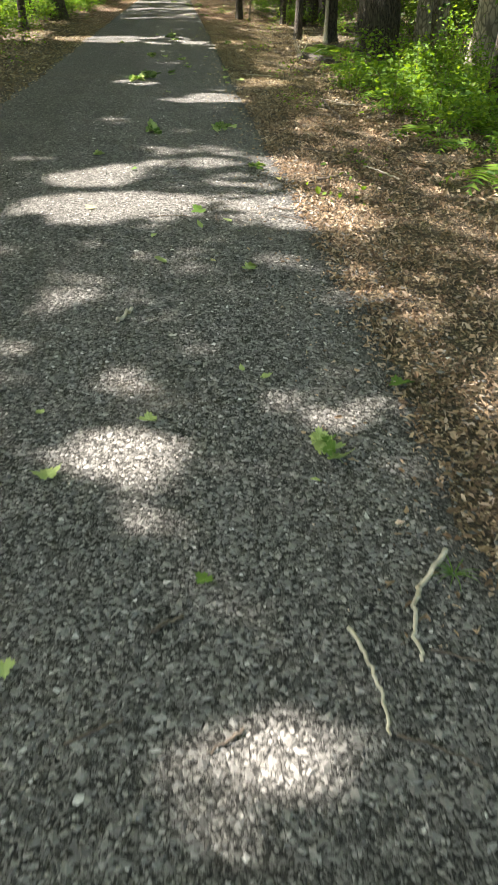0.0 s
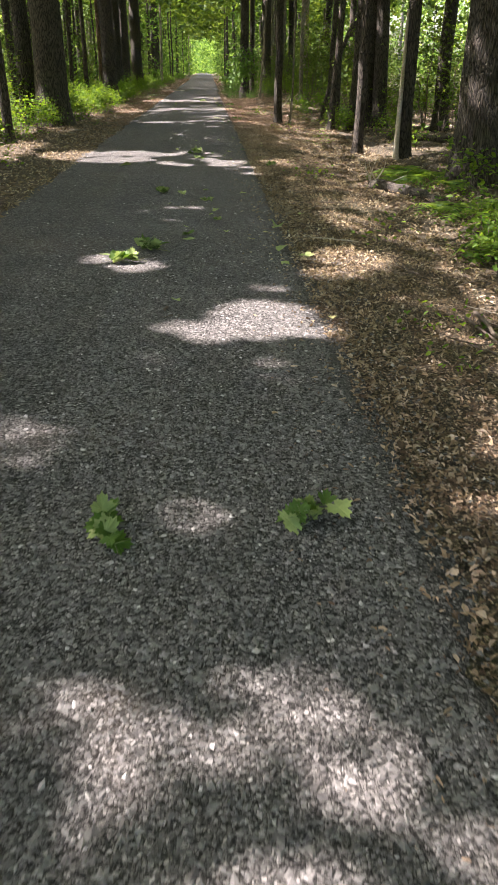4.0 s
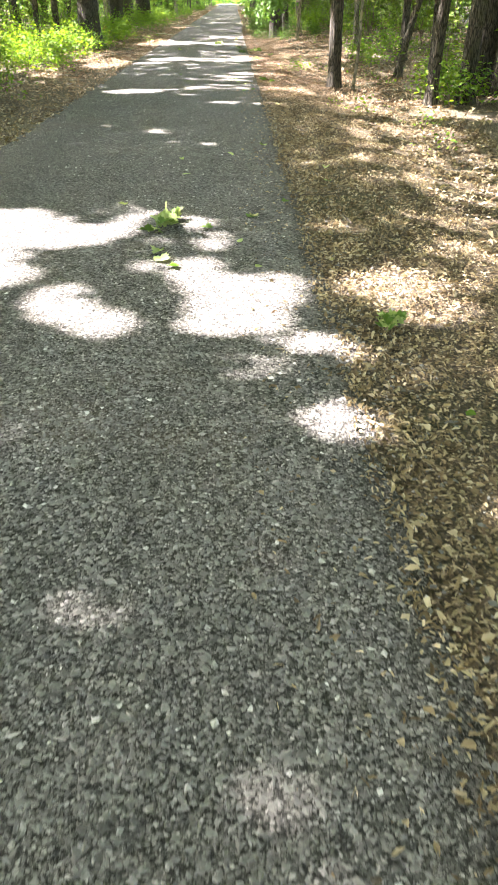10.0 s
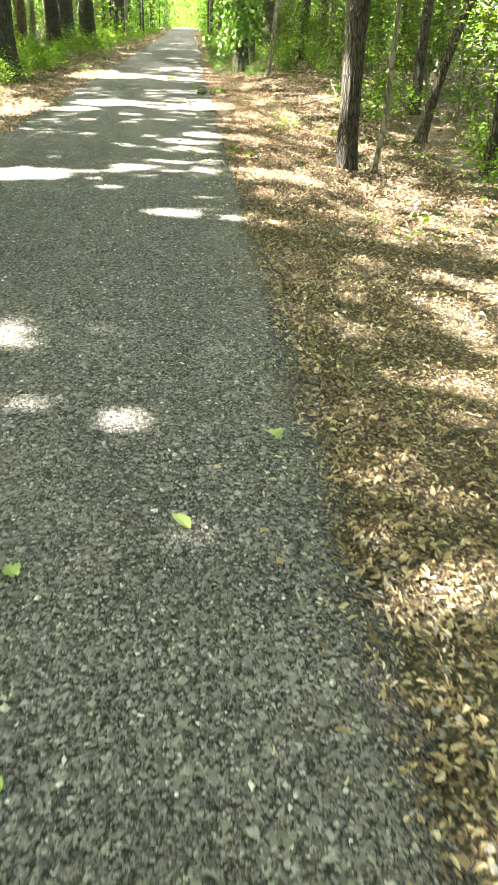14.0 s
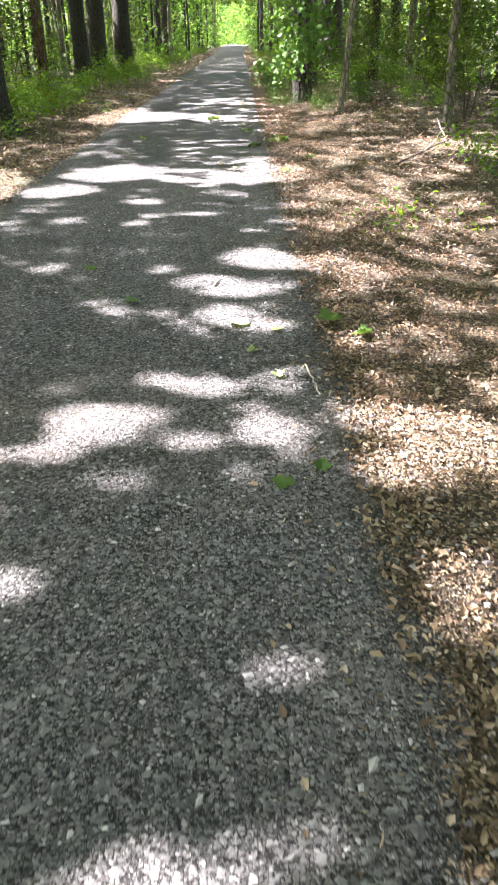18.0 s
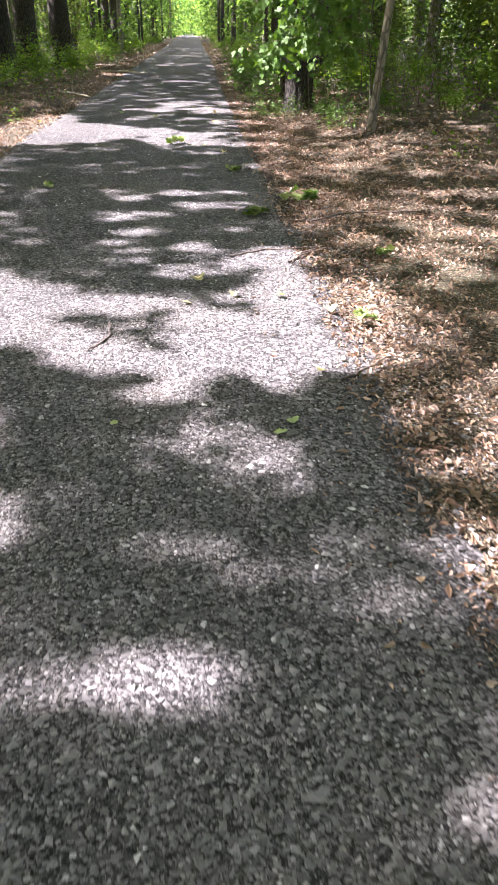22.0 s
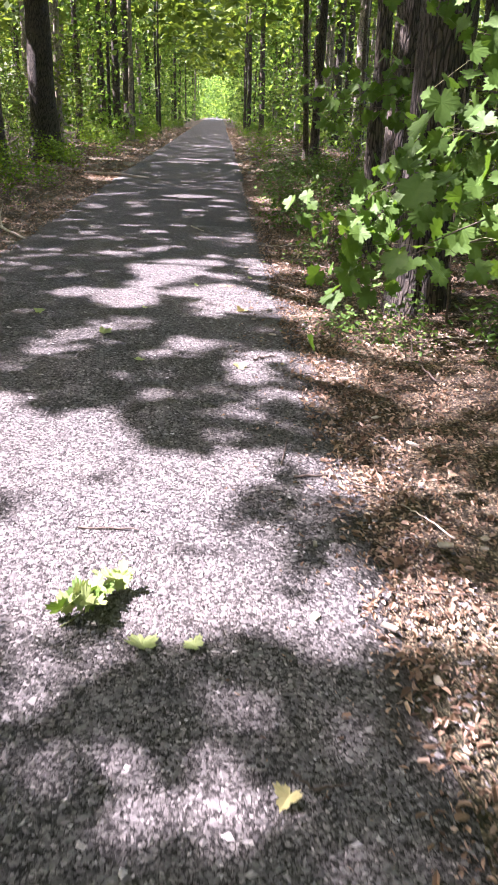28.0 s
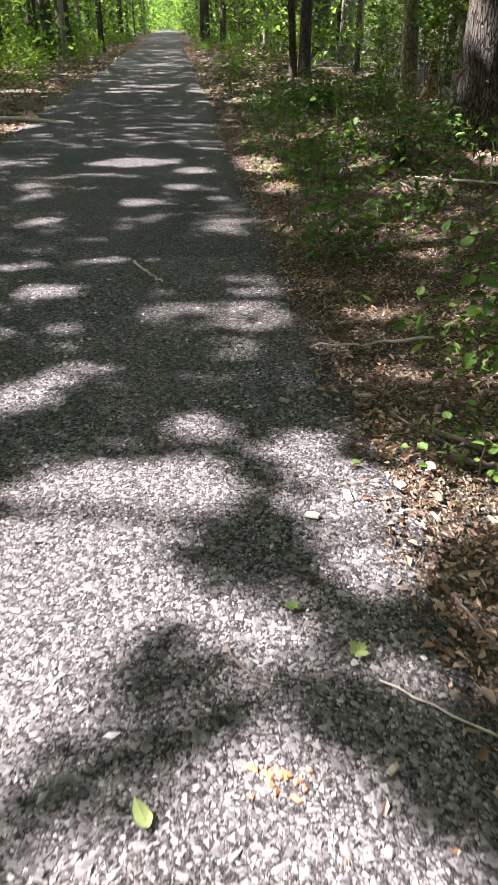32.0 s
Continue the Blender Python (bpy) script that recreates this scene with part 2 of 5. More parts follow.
BRUSH = foliage_material("brush_leaf", [(0.0, (0.045, 0.10, 0.015)), (0.5, (0.10, 0.18, 0.026)), (1.0, (0.145, 0.22, 0.036))], (2.4, 2.2, 0.65), 0.42)
MAPLE = foliage_material("maple_leaf", [(0.0, (0.03, 0.072, 0.014)), (0.6, (0.078, 0.15, 0.028)), (1.0, (0.14, 0.22, 0.048))], (1.8, 1.8, 0.7), 0.33, True)
FRESH = foliage_material("fresh_fallen_leaf", [(0.0, (0.23, 0.31, 0.09)), (0.6, (0.31, 0.385, 0.155)), (1.0, (0.42, 0.48, 0.27))], (1.2, 1.2, 0.8), 0.2, True)
DARKLEAF = foliage_material("dark_fallen_leaf", [(0.0, (0.05, 0.11, 0.02)), (1.0, (0.12, 0.20, 0.04))], (1.5, 1.5, 0.7), 0.25, True)
YELLOW = foliage_material("yellowed_leaf", [(0.0, (0.36, 0.35, 0.13)), (1.0, (0.48, 0.45, 0.26))], (1.2, 1.1, 0.7), 0.2, True)
OAKBARK = bark_material("oak_bark", (0.013, 0.011, 0.009), (0.10, 0.086, 0.072), 0.22, 6.0, 34.0)
PALEBARK = bark_material("pale_bark", (0.10, 0.092, 0.078), (0.27, 0.245, 0.21), 0.3, 2.5, 14.0, 0.008)
REDBARK = bark_material("reddish_bark", (0.09, 0.055, 0.035), (0.26, 0.165, 0.11), 0.1)
TWIG = plain_material("twig_bark", (0.05, 0.038, 0.03), (0.15, 0.115, 0.09), 60.0)
DEADWOOD = plain_material("bleached_wood", (0.30, 0.26, 0.20), (0.58, 0.52, 0.43), 30.0)
RED = plain_material("red_plastic", (0.55, 0.035, 0.03), (0.75, 0.07, 0.05), 20.0, 0.45, 0.2)
STEM = plain_material("green_stem", (0.10, 0.13, 0.05), (0.22, 0.22, 0.10), 40.0)
RUST = plain_material("rotten_wood", (0.30, 0.12, 0.05), (0.52, 0.25, 0.12), 60.0)


# Sunlit gaps under the canopy, stretch by stretch: centre and half sizes on the ground.
GAPS_a = [(0.64, 1.23, 0.10, 0.08), (0.21, 2.45, 0.20, 0.15), (1.51, 5.42, 0.25, 0.30), (-0.19, 5.50, 0.29, 0.23), (1.27, 5.73, 0.35, 0.29),
    (1.00, 5.73, 0.29, 0.18), (0.13, 5.78, 0.42, 0.26), (-0.08, 5.80, 0.66, 0.32), (-0.34, 6.58, 0.34, 0.27), (-0.15, 6.85, 0.22, 0.22),
    (1.27, 7.06, 0.20, 0.36), (0.40, 10.86, 0.18, 0.19), (1.07, 10.90, 0.14, 0.11), (0.64, 10.94, 0.26, 0.16), (0.73, 11.29, 0.33, 0.26),
    (1.36, 12.44, 0.27, 0.14), (-0.23, 12.59, 0.22, 0.18), (-0.53, 12.88, 0.15, 0.17), (1.57, 13.02, 0.30, 0.38), (-0.08, 15.46, 0.07, 0.07),
    (0.18, 15.52, 0.08, 0.09), (0.94, 18.77, 0.13, 0.13), (0.94, 18.84, 0.08, 0.08), (0.90, 19.54, 0.13, 0.09)]
GAPS_b = [(0.41, 19.74, 0.20, 0.08), (-0.14, 19.79, 0.14, 0.17), (0.64, 19.86, 0.12, 0.16), (-0.41, 20.10, 0.18, 0.29), (0.54, 20.11, 0.27, 0.27),
    (0.73, 20.26, 0.11, 0.07), (0.39, 20.33, 0.22, 0.15), (0.73, 20.38, 0.16, 0.19), (1.40, 20.44, 0.28, 0.22), (0.82, 20.48, 0.05, 0.08),
    (0.27, 20.60, 0.15, 0.12), (-1.39, 20.65, 0.70, 0.50), (-0.03, 20.71, 0.06, 0.11), (0.25, 20.75, 0.14, 0.11), (0.37, 21.18, 0.07, 0.12),
    (-0.75, 21.45, 0.55, 0.30), (-0.29, 21.68, 0.08, 0.28), (1.06, 21.68, 0.04, 0.04), (-2.31, 21.68, 0.57, 0.75), (-1.30, 21.70, 0.60, 0.50),
    (0.21, 21.74, 0.10, 0.16), (0.16, 25.18, 0.06, 0.08), (-0.53, 26.16, 0.08, 0.18), (0.86, 28.45, 0.09, 0.06)]
GAPS_c = [(0.47, 28.67, 0.06, 0.07), (0.86, 28.69, 0.09, 0.08), (0.30, 28.74, 0.06, 0.09), (1.02, 28.78, 0.04, 0.10), (0.73, 28.89, 0.10, 0.08),
    (0.13, 28.98, 0.09, 0.05), (0.38, 29.01, 0.08, 0.09), (0.15, 29.07, 0.15, 0.08), (0.51, 29.73, 0.07, 0.05), (-0.43, 30.10, 0.12, 0.08),
    (-0.60, 30.53, 0.09, 0.06), (-1.37, 30.73, 0.52, 0.36), (0.40, 30.82, 0.06, 0.06), (1.01, 30.87, 0.21, 0.11), (-0.72, 30.93, 0.11, 0.09),
    (1.52, 30.98, 0.14, 0.23), (-0.40, 31.00, 0.14, 0.09), (1.36, 31.01, 0.15, 0.13), (0.15, 31.06, 0.11, 0.08), (0.47, 31.18, 0.13, 0.13),
    (1.29, 31.23, 0.14, 0.15), (-0.27, 31.29, 0.26, 0.15), (1.01, 31.32, 0.20, 0.16), (0.20, 31.66, 0.11, 0.12)]
GAPS_d = [(0.19, 31.68, 0.09, 0.11), (-0.06, 31.75, 0.08, 0.06), (-0.06, 31.77, 0.08, 0.06), (0.60, 32.47, 0.05, 0.08), (0.47, 32.59, 0.19, 0.09),
    (0.23, 32.80, 0.14, 0.17), (-0.14, 32.81, 0.05, 0.06), (-0.45, 32.86, 0.11, 0.05), (0.32, 33.32, 0.26, 0.18), (-0.01, 33.50, 0.12, 0.06),
    (0.13, 33.57, 0.12, 0.06), (1.31, 33.77, 0.16, 0.13), (0.55, 33.98, 0.26, 0.13), (0.80, 34.02, 0.13, 0.09), (0.66, 34.10, 0.30, 0.10),
    (0.90, 34.10, 0.25, 0.15), (0.50, 34.20, 0.20, 0.13), (0.42, 34.23, 0.24, 0.21), (0.36, 34.35, 0.10, 0.09), (1.12, 35.34, 0.13, 0.14),
    (-0.67, 35.48, 0.08, 0.06), (0.63, 35.51, 0.07, 0.05), (0.81, 35.56, 0.13, 0.07), (-0.12, 35.85, 0.09, 0.08)]
GAPS_e = [(0.02, 35.89, 0.07, 0.06), (-0.74, 36.53, 0.18, 0.13), (-0.36, 37.27, 0.04, 0.05), (-1.77, 37.31, 0.43, 0.39), (-0.22, 37.46, 0.07, 0.06),
    (0.20, 37.51, 0.04, 0.05), (0.35, 37.52, 0.07, 0.07), (-3.00, 37.61, 0.61, 1.42), (-0.09, 37.77, 0.11, 0.35), (-0.37, 37.82, 0.18, 0.15),
    (0.39, 38.00, 0.52, 0.36), (-0.59, 38.00, 0.16, 0.21), (0.85, 38.11, 0.12, 0.32), (0.03, 38.32, 0.22, 0.22), (-1.33, 38.56, 0.68, 0.65),
    (0.84, 38.60, 0.22, 0.47), (-0.52, 38.64, 0.35, 0.12), (0.14, 38.74, 0.05, 0.06), (0.52, 38.83, 0.27, 0.45), (-0.21, 39.35, 0.08, 0.05),
    (0.18, 39.42, 0.07, 0.06), (0.38, 39.46, 0.21, 0.12), (0.24, 39.55, 0.10, 0.09), (0.48, 39.68, 0.22, 0.19)]
GAPS_f = [(-0.08, 39.86, 0.10, 0.10), (-0.60, 39.98, 0.09, 0.07), (-0.49, 40.29, 0.11, 0.08), (-0.67, 40.78, 0.13, 0.06), (-0.35, 40.94, 0.08, 0.05),
    (0.21, 41.21, 0.07, 0.06), (-0.09, 41.25, 0.06, 0.04), (-0.62, 41.56, 0.13, 0.12), (-0.25, 41.84, 0.12, 0.12), (0.22, 41.90, 0.08, 0.06),
    (-0.14, 42.70, 0.09, 0.06), (-1.50, 44.01, 0.07, 0.06), (0.21, 44.43, 0.04, 0.03), (0.80, 45.24, 0.17, 0.25), (-0.07, 45.29, 0.29, 0.24),
    (-0.56, 45.34, 0.19, 0.20), (-0.48, 45.70, 0.36, 0.45), (-0.18, 46.08, 0.26, 0.41), (-1.90, 46.25, 0.90, 0.70), (0.57, 46.31, 0.12, 0.14),
    (0.14, 46.34, 0.13, 0.18), (-2.10, 46.47, 1.25, 1.21), (-0.68, 46.54, 0.29, 0.45), (0.20, 47.86, 0.12, 0.28)]
GAPS_g = [(0.72, 47.92, 0.21, 0.18), (-2.57, 48.02, 0.48, 1.26), (0.33, 48.16, 0.13, 0.12), (-0.24, 48.42, 0.12, 0.15), (-0.10, 49.28, 0.08, 0.06),
    (0.61, 49.36, 0.14, 0.14), (0.73, 49.42, 0.15, 0.23), (0.03, 49.50, 0.17, 0.11), (0.24, 49.62, 0.22, 0.16), (-0.79, 49.75, 0.08, 0.14),
    (0.51, 49.77, 0.10, 0.17), (-0.84, 49.80, 0.29, 0.32), (0.20, 49.82, 0.33, 0.20), (-1.32, 50.01, 0.15, 0.21), (-0.76, 50.03, 0.21, 0.20),
    (-0.32, 50.04, 0.17, 0.13), (0.11, 50.06, 0.24, 0.21), (0.09, 50.32, 0.13, 0.08), (0.04, 50.37, 0.14, 0.14), (-0.73, 50.44, 0.19, 0.17),
    (-0.50, 50.90, 0.22, 0.24), (-0.56, 51.03, 0.35, 0.33), (0.39, 51.25, 0.13, 0.27), (-0.89, 51.32, 0.11, 0.10)]
GAPS_h = [(1.01, 51.34, 0.19, 0.18), (0.61, 51.45, 0.12, 0.22), (-0.35, 51.54, 0.37, 0.20), (0.28, 51.81, 0.10, 0.12), (-1.24, 52.07, 0.19, 0.09),
    (-0.86, 52.33, 0.14, 0.13), (-0.96, 53.82, 0.17, 0.10), (-0.59, 54.45, 0.10, 0.07), (-1.29, 55.71, 0.11, 0.08), (-0.56, 56.34, 0.17, 0.14),
    (0.76, 57.03, 0.16, 0.29), (-0.19, 57.05, 0.14, 0.12), (-0.07, 58.00, 0.18, 0.18), (0.65, 58.41, 0.25, 0.54), (-0.73, 58.58, 0.45, 0.28),
    (-2.92, 62.81, 0.55, 0.80)]
GAPS = GAPS_a + GAPS_b + GAPS_c + GAPS_d + GAPS_e + GAPS_f + GAPS_g + GAPS_h
# Places under thinner leaves, where the light is broken up.
HALF_a = [(0.61, 1.18, 0.21, 0.14), (0.98, 1.75, 0.06, 0.04), (0.36, 2.06, 0.12, 0.09), (0.94, 2.75, 0.18, 0.15), (0.31, 2.95, 0.19, 0.20),
    (0.66, 3.51, 0.07, 0.07), (1.16, 5.32, 0.22, 0.21), (0.90, 5.36, 0.24, 0.21), (0.32, 5.56, 0.20, 0.23), (0.79, 5.75, 0.16, 0.26),
    (1.46, 6.26, 0.36, 0.49), (0.91, 6.49, 0.28, 0.29), (0.89, 6.63, 0.16, 0.11), (1.41, 6.79, 0.40, 0.45), (0.47, 7.05, 0.18, 0.21),
    (0.68, 7.16, 0.22, 0.20), (0.10, 7.16, 0.16, 0.11), (0.92, 7.25, 0.15, 0.15), (0.18, 7.50, 0.18, 0.16), (0.82, 7.59, 0.12, 0.16),
    (0.48, 7.75, 0.39, 0.17), (0.93, 8.16, 0.15, 0.17), (0.32, 8.73, 0.14, 0.14), (-0.36, 9.38, 0.17, 0.28)]
HALF_b = [(0.81, 10.03, 0.14, 0.06), (0.75, 10.30, 0.10, 0.07), (0.14, 10.35, 0.07, 0.14), (0.87, 10.91, 0.15, 0.14), (0.21, 10.94, 0.10, 0.14),
    (1.02, 11.17, 0.28, 0.25), (-0.06, 11.25, 0.12, 0.11), (0.83, 11.95, 0.23, 0.13), (0.96, 12.69, 0.07, 0.06), (0.14, 14.39, 0.09, 0.07),
    (-0.03, 14.66, 0.11, 0.08), (0.37, 14.95, 0.04, 0.04), (-0.53, 15.14, 0.14, 0.10), (0.01, 15.21, 0.06, 0.06), (0.53, 15.21, 0.08, 0.07),
    (-0.36, 15.30, 0.12, 0.07), (1.53, 18.12, 0.16, 0.15), (0.54, 18.23, 0.08, 0.09), (0.69, 19.30, 0.08, 0.10), (0.55, 19.32, 0.06, 0.06),
    (1.09, 19.38, 0.10, 0.08), (0.04, 19.84, 0.07, 0.08), (1.48, 20.10, 0.20, 0.26), (0.93, 20.30, 0.08, 0.08)]
HALF_c = [(1.03, 20.37, 0.16, 0.15), (0.53, 20.45, 0.15, 0.09), (0.01, 21.24, 0.12, 0.12), (0.30, 21.41, 0.13, 0.20), (0.64, 21.48, 0.08, 0.04),
    (1.29, 21.73, 0.16, 0.11), (-0.00, 22.04, 0.14, 0.15), (-0.25, 22.12, 0.30, 0.23), (1.60, 22.92, 0.14, 0.12), (-0.27, 24.24, 0.10, 0.09),
    (0.43, 24.37, 0.05, 0.07), (-0.23, 25.31, 0.09, 0.11), (0.39, 25.95, 0.17, 0.09), (-0.36, 26.01, 0.11, 0.19), (0.01, 26.17, 0.09, 0.07),
    (0.37, 28.34, 0.23, 0.11), (0.14, 28.43, 0.07, 0.06), (0.69, 28.53, 0.07, 0.08), (-0.26, 28.64, 0.27, 0.13), (0.57, 28.72, 0.03, 0.05),
    (0.31, 28.91, 0.09, 0.10), (0.82, 29.05, 0.09, 0.09), (0.53, 29.20, 0.10, 0.06), (-0.08, 30.71, 0.26, 0.11)]
HALF_d = [(0.63, 30.97, 0.11, 0.08), (0.37, 31.62, 0.10, 0.15), (0.02, 31.64, 0.07, 0.09), (-0.55, 31.73, 0.16, 0.08), (0.60, 31.73, 0.13, 0.16),
    (0.81, 32.26, 0.13, 0.15), (0.06, 32.45, 0.10, 0.08), (-0.04, 32.62, 0.07, 0.07), (-0.37, 32.75, 0.04, 0.07), (0.54, 32.80, 0.09, 0.15),
    (-0.59, 33.02, 0.13, 0.07), (0.92, 33.24, 0.09, 0.11), (1.06, 33.27, 0.11, 0.12), (0.62, 33.34, 0.09, 0.13), (-0.25, 33.88, 0.11, 0.10),
    (-0.48, 34.33, 0.15, 0.12), (0.77, 35.12, 0.07, 0.04), (0.48, 35.12, 0.12, 0.05), (0.23, 35.41, 0.04, 0.03), (-0.56, 35.70, 0.09, 0.07),
    (-0.46, 35.78, 0.14, 0.12), (-0.61, 35.83, 0.06, 0.05), (-0.89, 36.85, 0.10, 0.06), (0.21, 36.94, 0.13, 0.09)]
HALF_e = [(-0.10, 36.98, 0.13, 0.08), (0.18, 37.11, 0.04, 0.04), (-0.12, 37.16, 0.08, 0.05), (0.04, 37.16, 0.06, 0.06), (-0.07, 38.70, 0.10, 0.12),
    (0.00, 39.22, 0.20, 0.16), (-0.37, 39.25, 0.13, 0.09), (0.02, 39.42, 0.06, 0.06), (-0.46, 39.49, 0.10, 0.05), (-0.09, 39.56, 0.08, 0.07),
    (0.07, 39.77, 0.06, 0.05), (-0.47, 39.77, 0.09, 0.06), (0.01, 39.96, 0.07, 0.05), (0.20, 40.42, 0.06, 0.07), (-0.75, 41.01, 0.25, 0.11),
    (-0.91, 41.10, 0.12, 0.06), (-0.25, 41.35, 0.11, 0.07), (0.34, 41.38, 0.08, 0.05), (0.01, 41.38, 0.15, 0.07), (-0.02, 41.77, 0.17, 0.11),
    (-0.95, 41.80, 0.08, 0.07), (-0.82, 41.99, 0.17, 0.11), (-0.00, 44.34, 0.08, 0.09), (0.10, 44.41, 0.08, 0.07)]
HALF_f = [(-0.16, 44.42, 0.08, 0.10), (-0.41, 44.51, 0.08, 0.05), (-0.16, 44.56, 0.07, 0.08), (0.72, 44.66, 0.11, 0.17), (-0.50, 44.77, 0.09, 0.11),
    (-0.26, 44.87, 0.07, 0.05), (0.34, 45.12, 0.20, 0.12), (0.46, 45.33, 0.12, 0.21), (0.15, 45.52, 0.17, 0.31), (0.51, 46.01, 0.13, 0.19),
    (1.00, 46.26, 0.32, 0.30), (0.21, 46.91, 0.21, 0.20), (-0.31, 47.29, 0.11, 0.09), (0.55, 47.36, 0.13, 0.09), (0.35, 47.40, 0.13, 0.14),
    (-0.74, 47.84, 0.15, 0.11), (-0.41, 48.12, 0.12, 0.07), (-1.09, 48.16, 0.16, 0.18), (-0.07, 48.33, 0.27, 0.16), (-0.25, 48.35, 0.17, 0.17),
    (-1.27, 48.39, 0.11, 0.32), (-0.02, 48.43, 0.08, 0.09), (1.01, 48.52, 0.18, 0.17), (-1.06, 48.57, 0.18, 0.17)]
HALF_g = [(0.31, 48.80, 0.13, 0.11), (-0.74, 48.94, 0.19, 0.20), (0.55, 49.45, 0.06, 0.11), (-0.20, 49.66, 0.10, 0.08), (-0.36, 50.26, 0.13, 0.05),
    (0.02, 50.30, 0.25, 0.11), (0.81, 50.33, 0.07, 0.21), (-0.43, 50.58, 0.16, 0.10), (0.33, 50.67, 0.08, 0.09), (-0.01, 50.85, 0.13, 0.20),
    (0.36, 51.47, 0.16, 0.23), (-1.07, 51.86, 0.16, 0.08), (-0.15, 52.00, 0.13, 0.09), (-0.61, 52.62, 0.14, 0.09), (0.72, 54.55, 0.15, 0.14),
    (1.89, 56.35, 0.40, 0.34), (1.69, 57.88, 0.35, 0.35)]
HALF = HALF_a + HALF_b + HALF_c + HALF_d + HALF_e + HALF_f + HALF_g
# Leafy boughs that shade parts of those gaps.
SHADES_a = [(0.61, 5.34, 0.19, 0.15), (0.97, 6.11, 0.16, 0.11), (0.42, 6.17, 0.20, 0.19), (-0.31, 6.20, 0.17, 0.11), (-0.30, 20.18, 0.11, 0.09),
    (0.71, 20.46, 0.07, 0.07), (0.61, 20.56, 0.07, 0.08), (0.13, 37.60, 0.17, 0.12), (-0.52, 37.67, 0.11, 0.05), (-0.32, 37.69, 0.09, 0.03),
    (-0.15, 37.97, 0.09, 0.07), (-0.34, 38.04, 0.12, 0.06), (0.40, 38.12, 0.10, 0.07), (-0.16, 38.17, 0.10, 0.07), (-0.47, 38.18, 0.03, 0.10),
    (0.01, 38.25, 0.10, 0.07), (-0.67, 38.38, 0.12, 0.09), (-0.36, 38.39, 0.10, 0.07), (0.17, 39.33, 0.07, 0.03), (0.25, 45.97, 0.27, 0.14),
    (0.43, 46.00, 0.20, 0.14), (-0.28, 46.58, 0.15, 0.13), (-0.13, 50.21, 0.08, 0.11), (-0.40, 50.31, 0.20, 0.13)]
SHADES_b = [(0.28, 50.75, 0.20, 0.15)]
SHADES = SHADES_a + SHADES_b


# ---- the canopy: it shades the trail but for its gaps ----
GAPS += [(1.55, 48.4, 0.45, 0.32), (2.0, 46.0, 0.4, 0.35)]      # sunlight on the maple boughs


def thin(x, y):
    """Whether only a few leaves hang over a place."""
    best = np.full(len(x), -9.0)
    for cx, cy, rx, ry in HALF:
        best = np.maximum(best, 1.0 - ((x - cx) / (rx + 0.03)) ** 2 - ((y - cy) / (ry + 0.03)) ** 2)
    return best + 0.25 * np.sin(x * 13.0 + 2.0 * np.sin(y * 8.0)) > 0.0


def near_gap(x, y):
    """Whether a place lies in or close to a gap."""
    near = np.zeros(len(x), bool)
    for cx, cy, rx, ry in GAPS + HALF:
        near |= (np.abs(x - cx) < rx + 0.4) & (np.abs(y - cy) < ry + 0.4)
    return near


def lit(x, y):
    """Whether the sun reaches the ground there."""
    wob = 0.11 * np.sin(x * 9.0 + 3 * np.sin(y * 5.0)) + 0.09 * np.sin(y * 11.0 + 2 * np.sin(x * 7.0 + 1.0))
    wob += 0.24 * np.sin(x * 27.0 + 2.2 * np.sin(y * 19.0)) * np.sin(y * 31.0 + 2.0 * np.sin(x * 17.0 + 2.0)) - 0.04
    best = np.full(len(x), -9.0)
    for cx, cy, rx, ry in GAPS:
        rx, ry = max(rx - 0.012, 0.78 * rx), max(ry - 0.012, 0.78 * ry)
        best = np.maximum(best, 1.0 - ((x - cx) / rx) ** 2 - ((y - cy) / ry) ** 2)
    for cx, cy, rx, ry in SHADES:
        best = np.minimum(best, ((x - cx) / rx) ** 2 + ((y - cy) / ry) ** 2 - 0.8)
    return best + wob > 0.0


# ---- mesh helpers ----
def put_mesh(name, verts, faces, material, smooth=False):
    """A mesh from arrays: verts n x 3, faces m x k, all with k corners."""
    verts, faces = np.asarray(verts, np.float32), np.asarray(faces, np.int32)
    me = bpy.data.meshes.new(name)
    me.vertices.add(len(verts))
    me.vertices.foreach_set("co", verts.ravel())
    k = faces.shape[1]
    me.loops.add(faces.size)
    me.loops.foreach_set("vertex_index", faces.ravel())
    me.polygons.add(len(faces))
    me.polygons.foreach_set("loop_start", np.arange(0, faces.size, k, dtype=np.int32))
    me.polygons.foreach_set("use_smooth", np.full(len(faces), smooth))
    me.update(calc_edges=True)
    me.validate()
    me.materials.append(material)
    return me


def part(name, me, parent, label=""):
    """Links a mesh as one part under a thing or a part."""
    ob = new(name, me)
    ob.parent = parent
    return tagged(ob, label)


def thing(name, label, category, group="", m=None, kind=""):
    ob = new(name)
    ob.empty_display_size = 0.1
    if m is not None:
        ob.matrix_world = m
    return tagged(ob, label, category, group, kind)


def grid_faces(rows, cols, wrap=False):
    """Quads of a grid of points, row by row; wrap joins the last column to the first."""
    r, c = np.meshgrid(np.arange(rows - 1), np.arange(cols if wrap else cols - 1), indexing="ij")
    a, b = r * cols + c, r * cols + (c + 1) % cols
    return np.stack([a, b, b + cols, a + cols], -1).reshape(-1, 4)


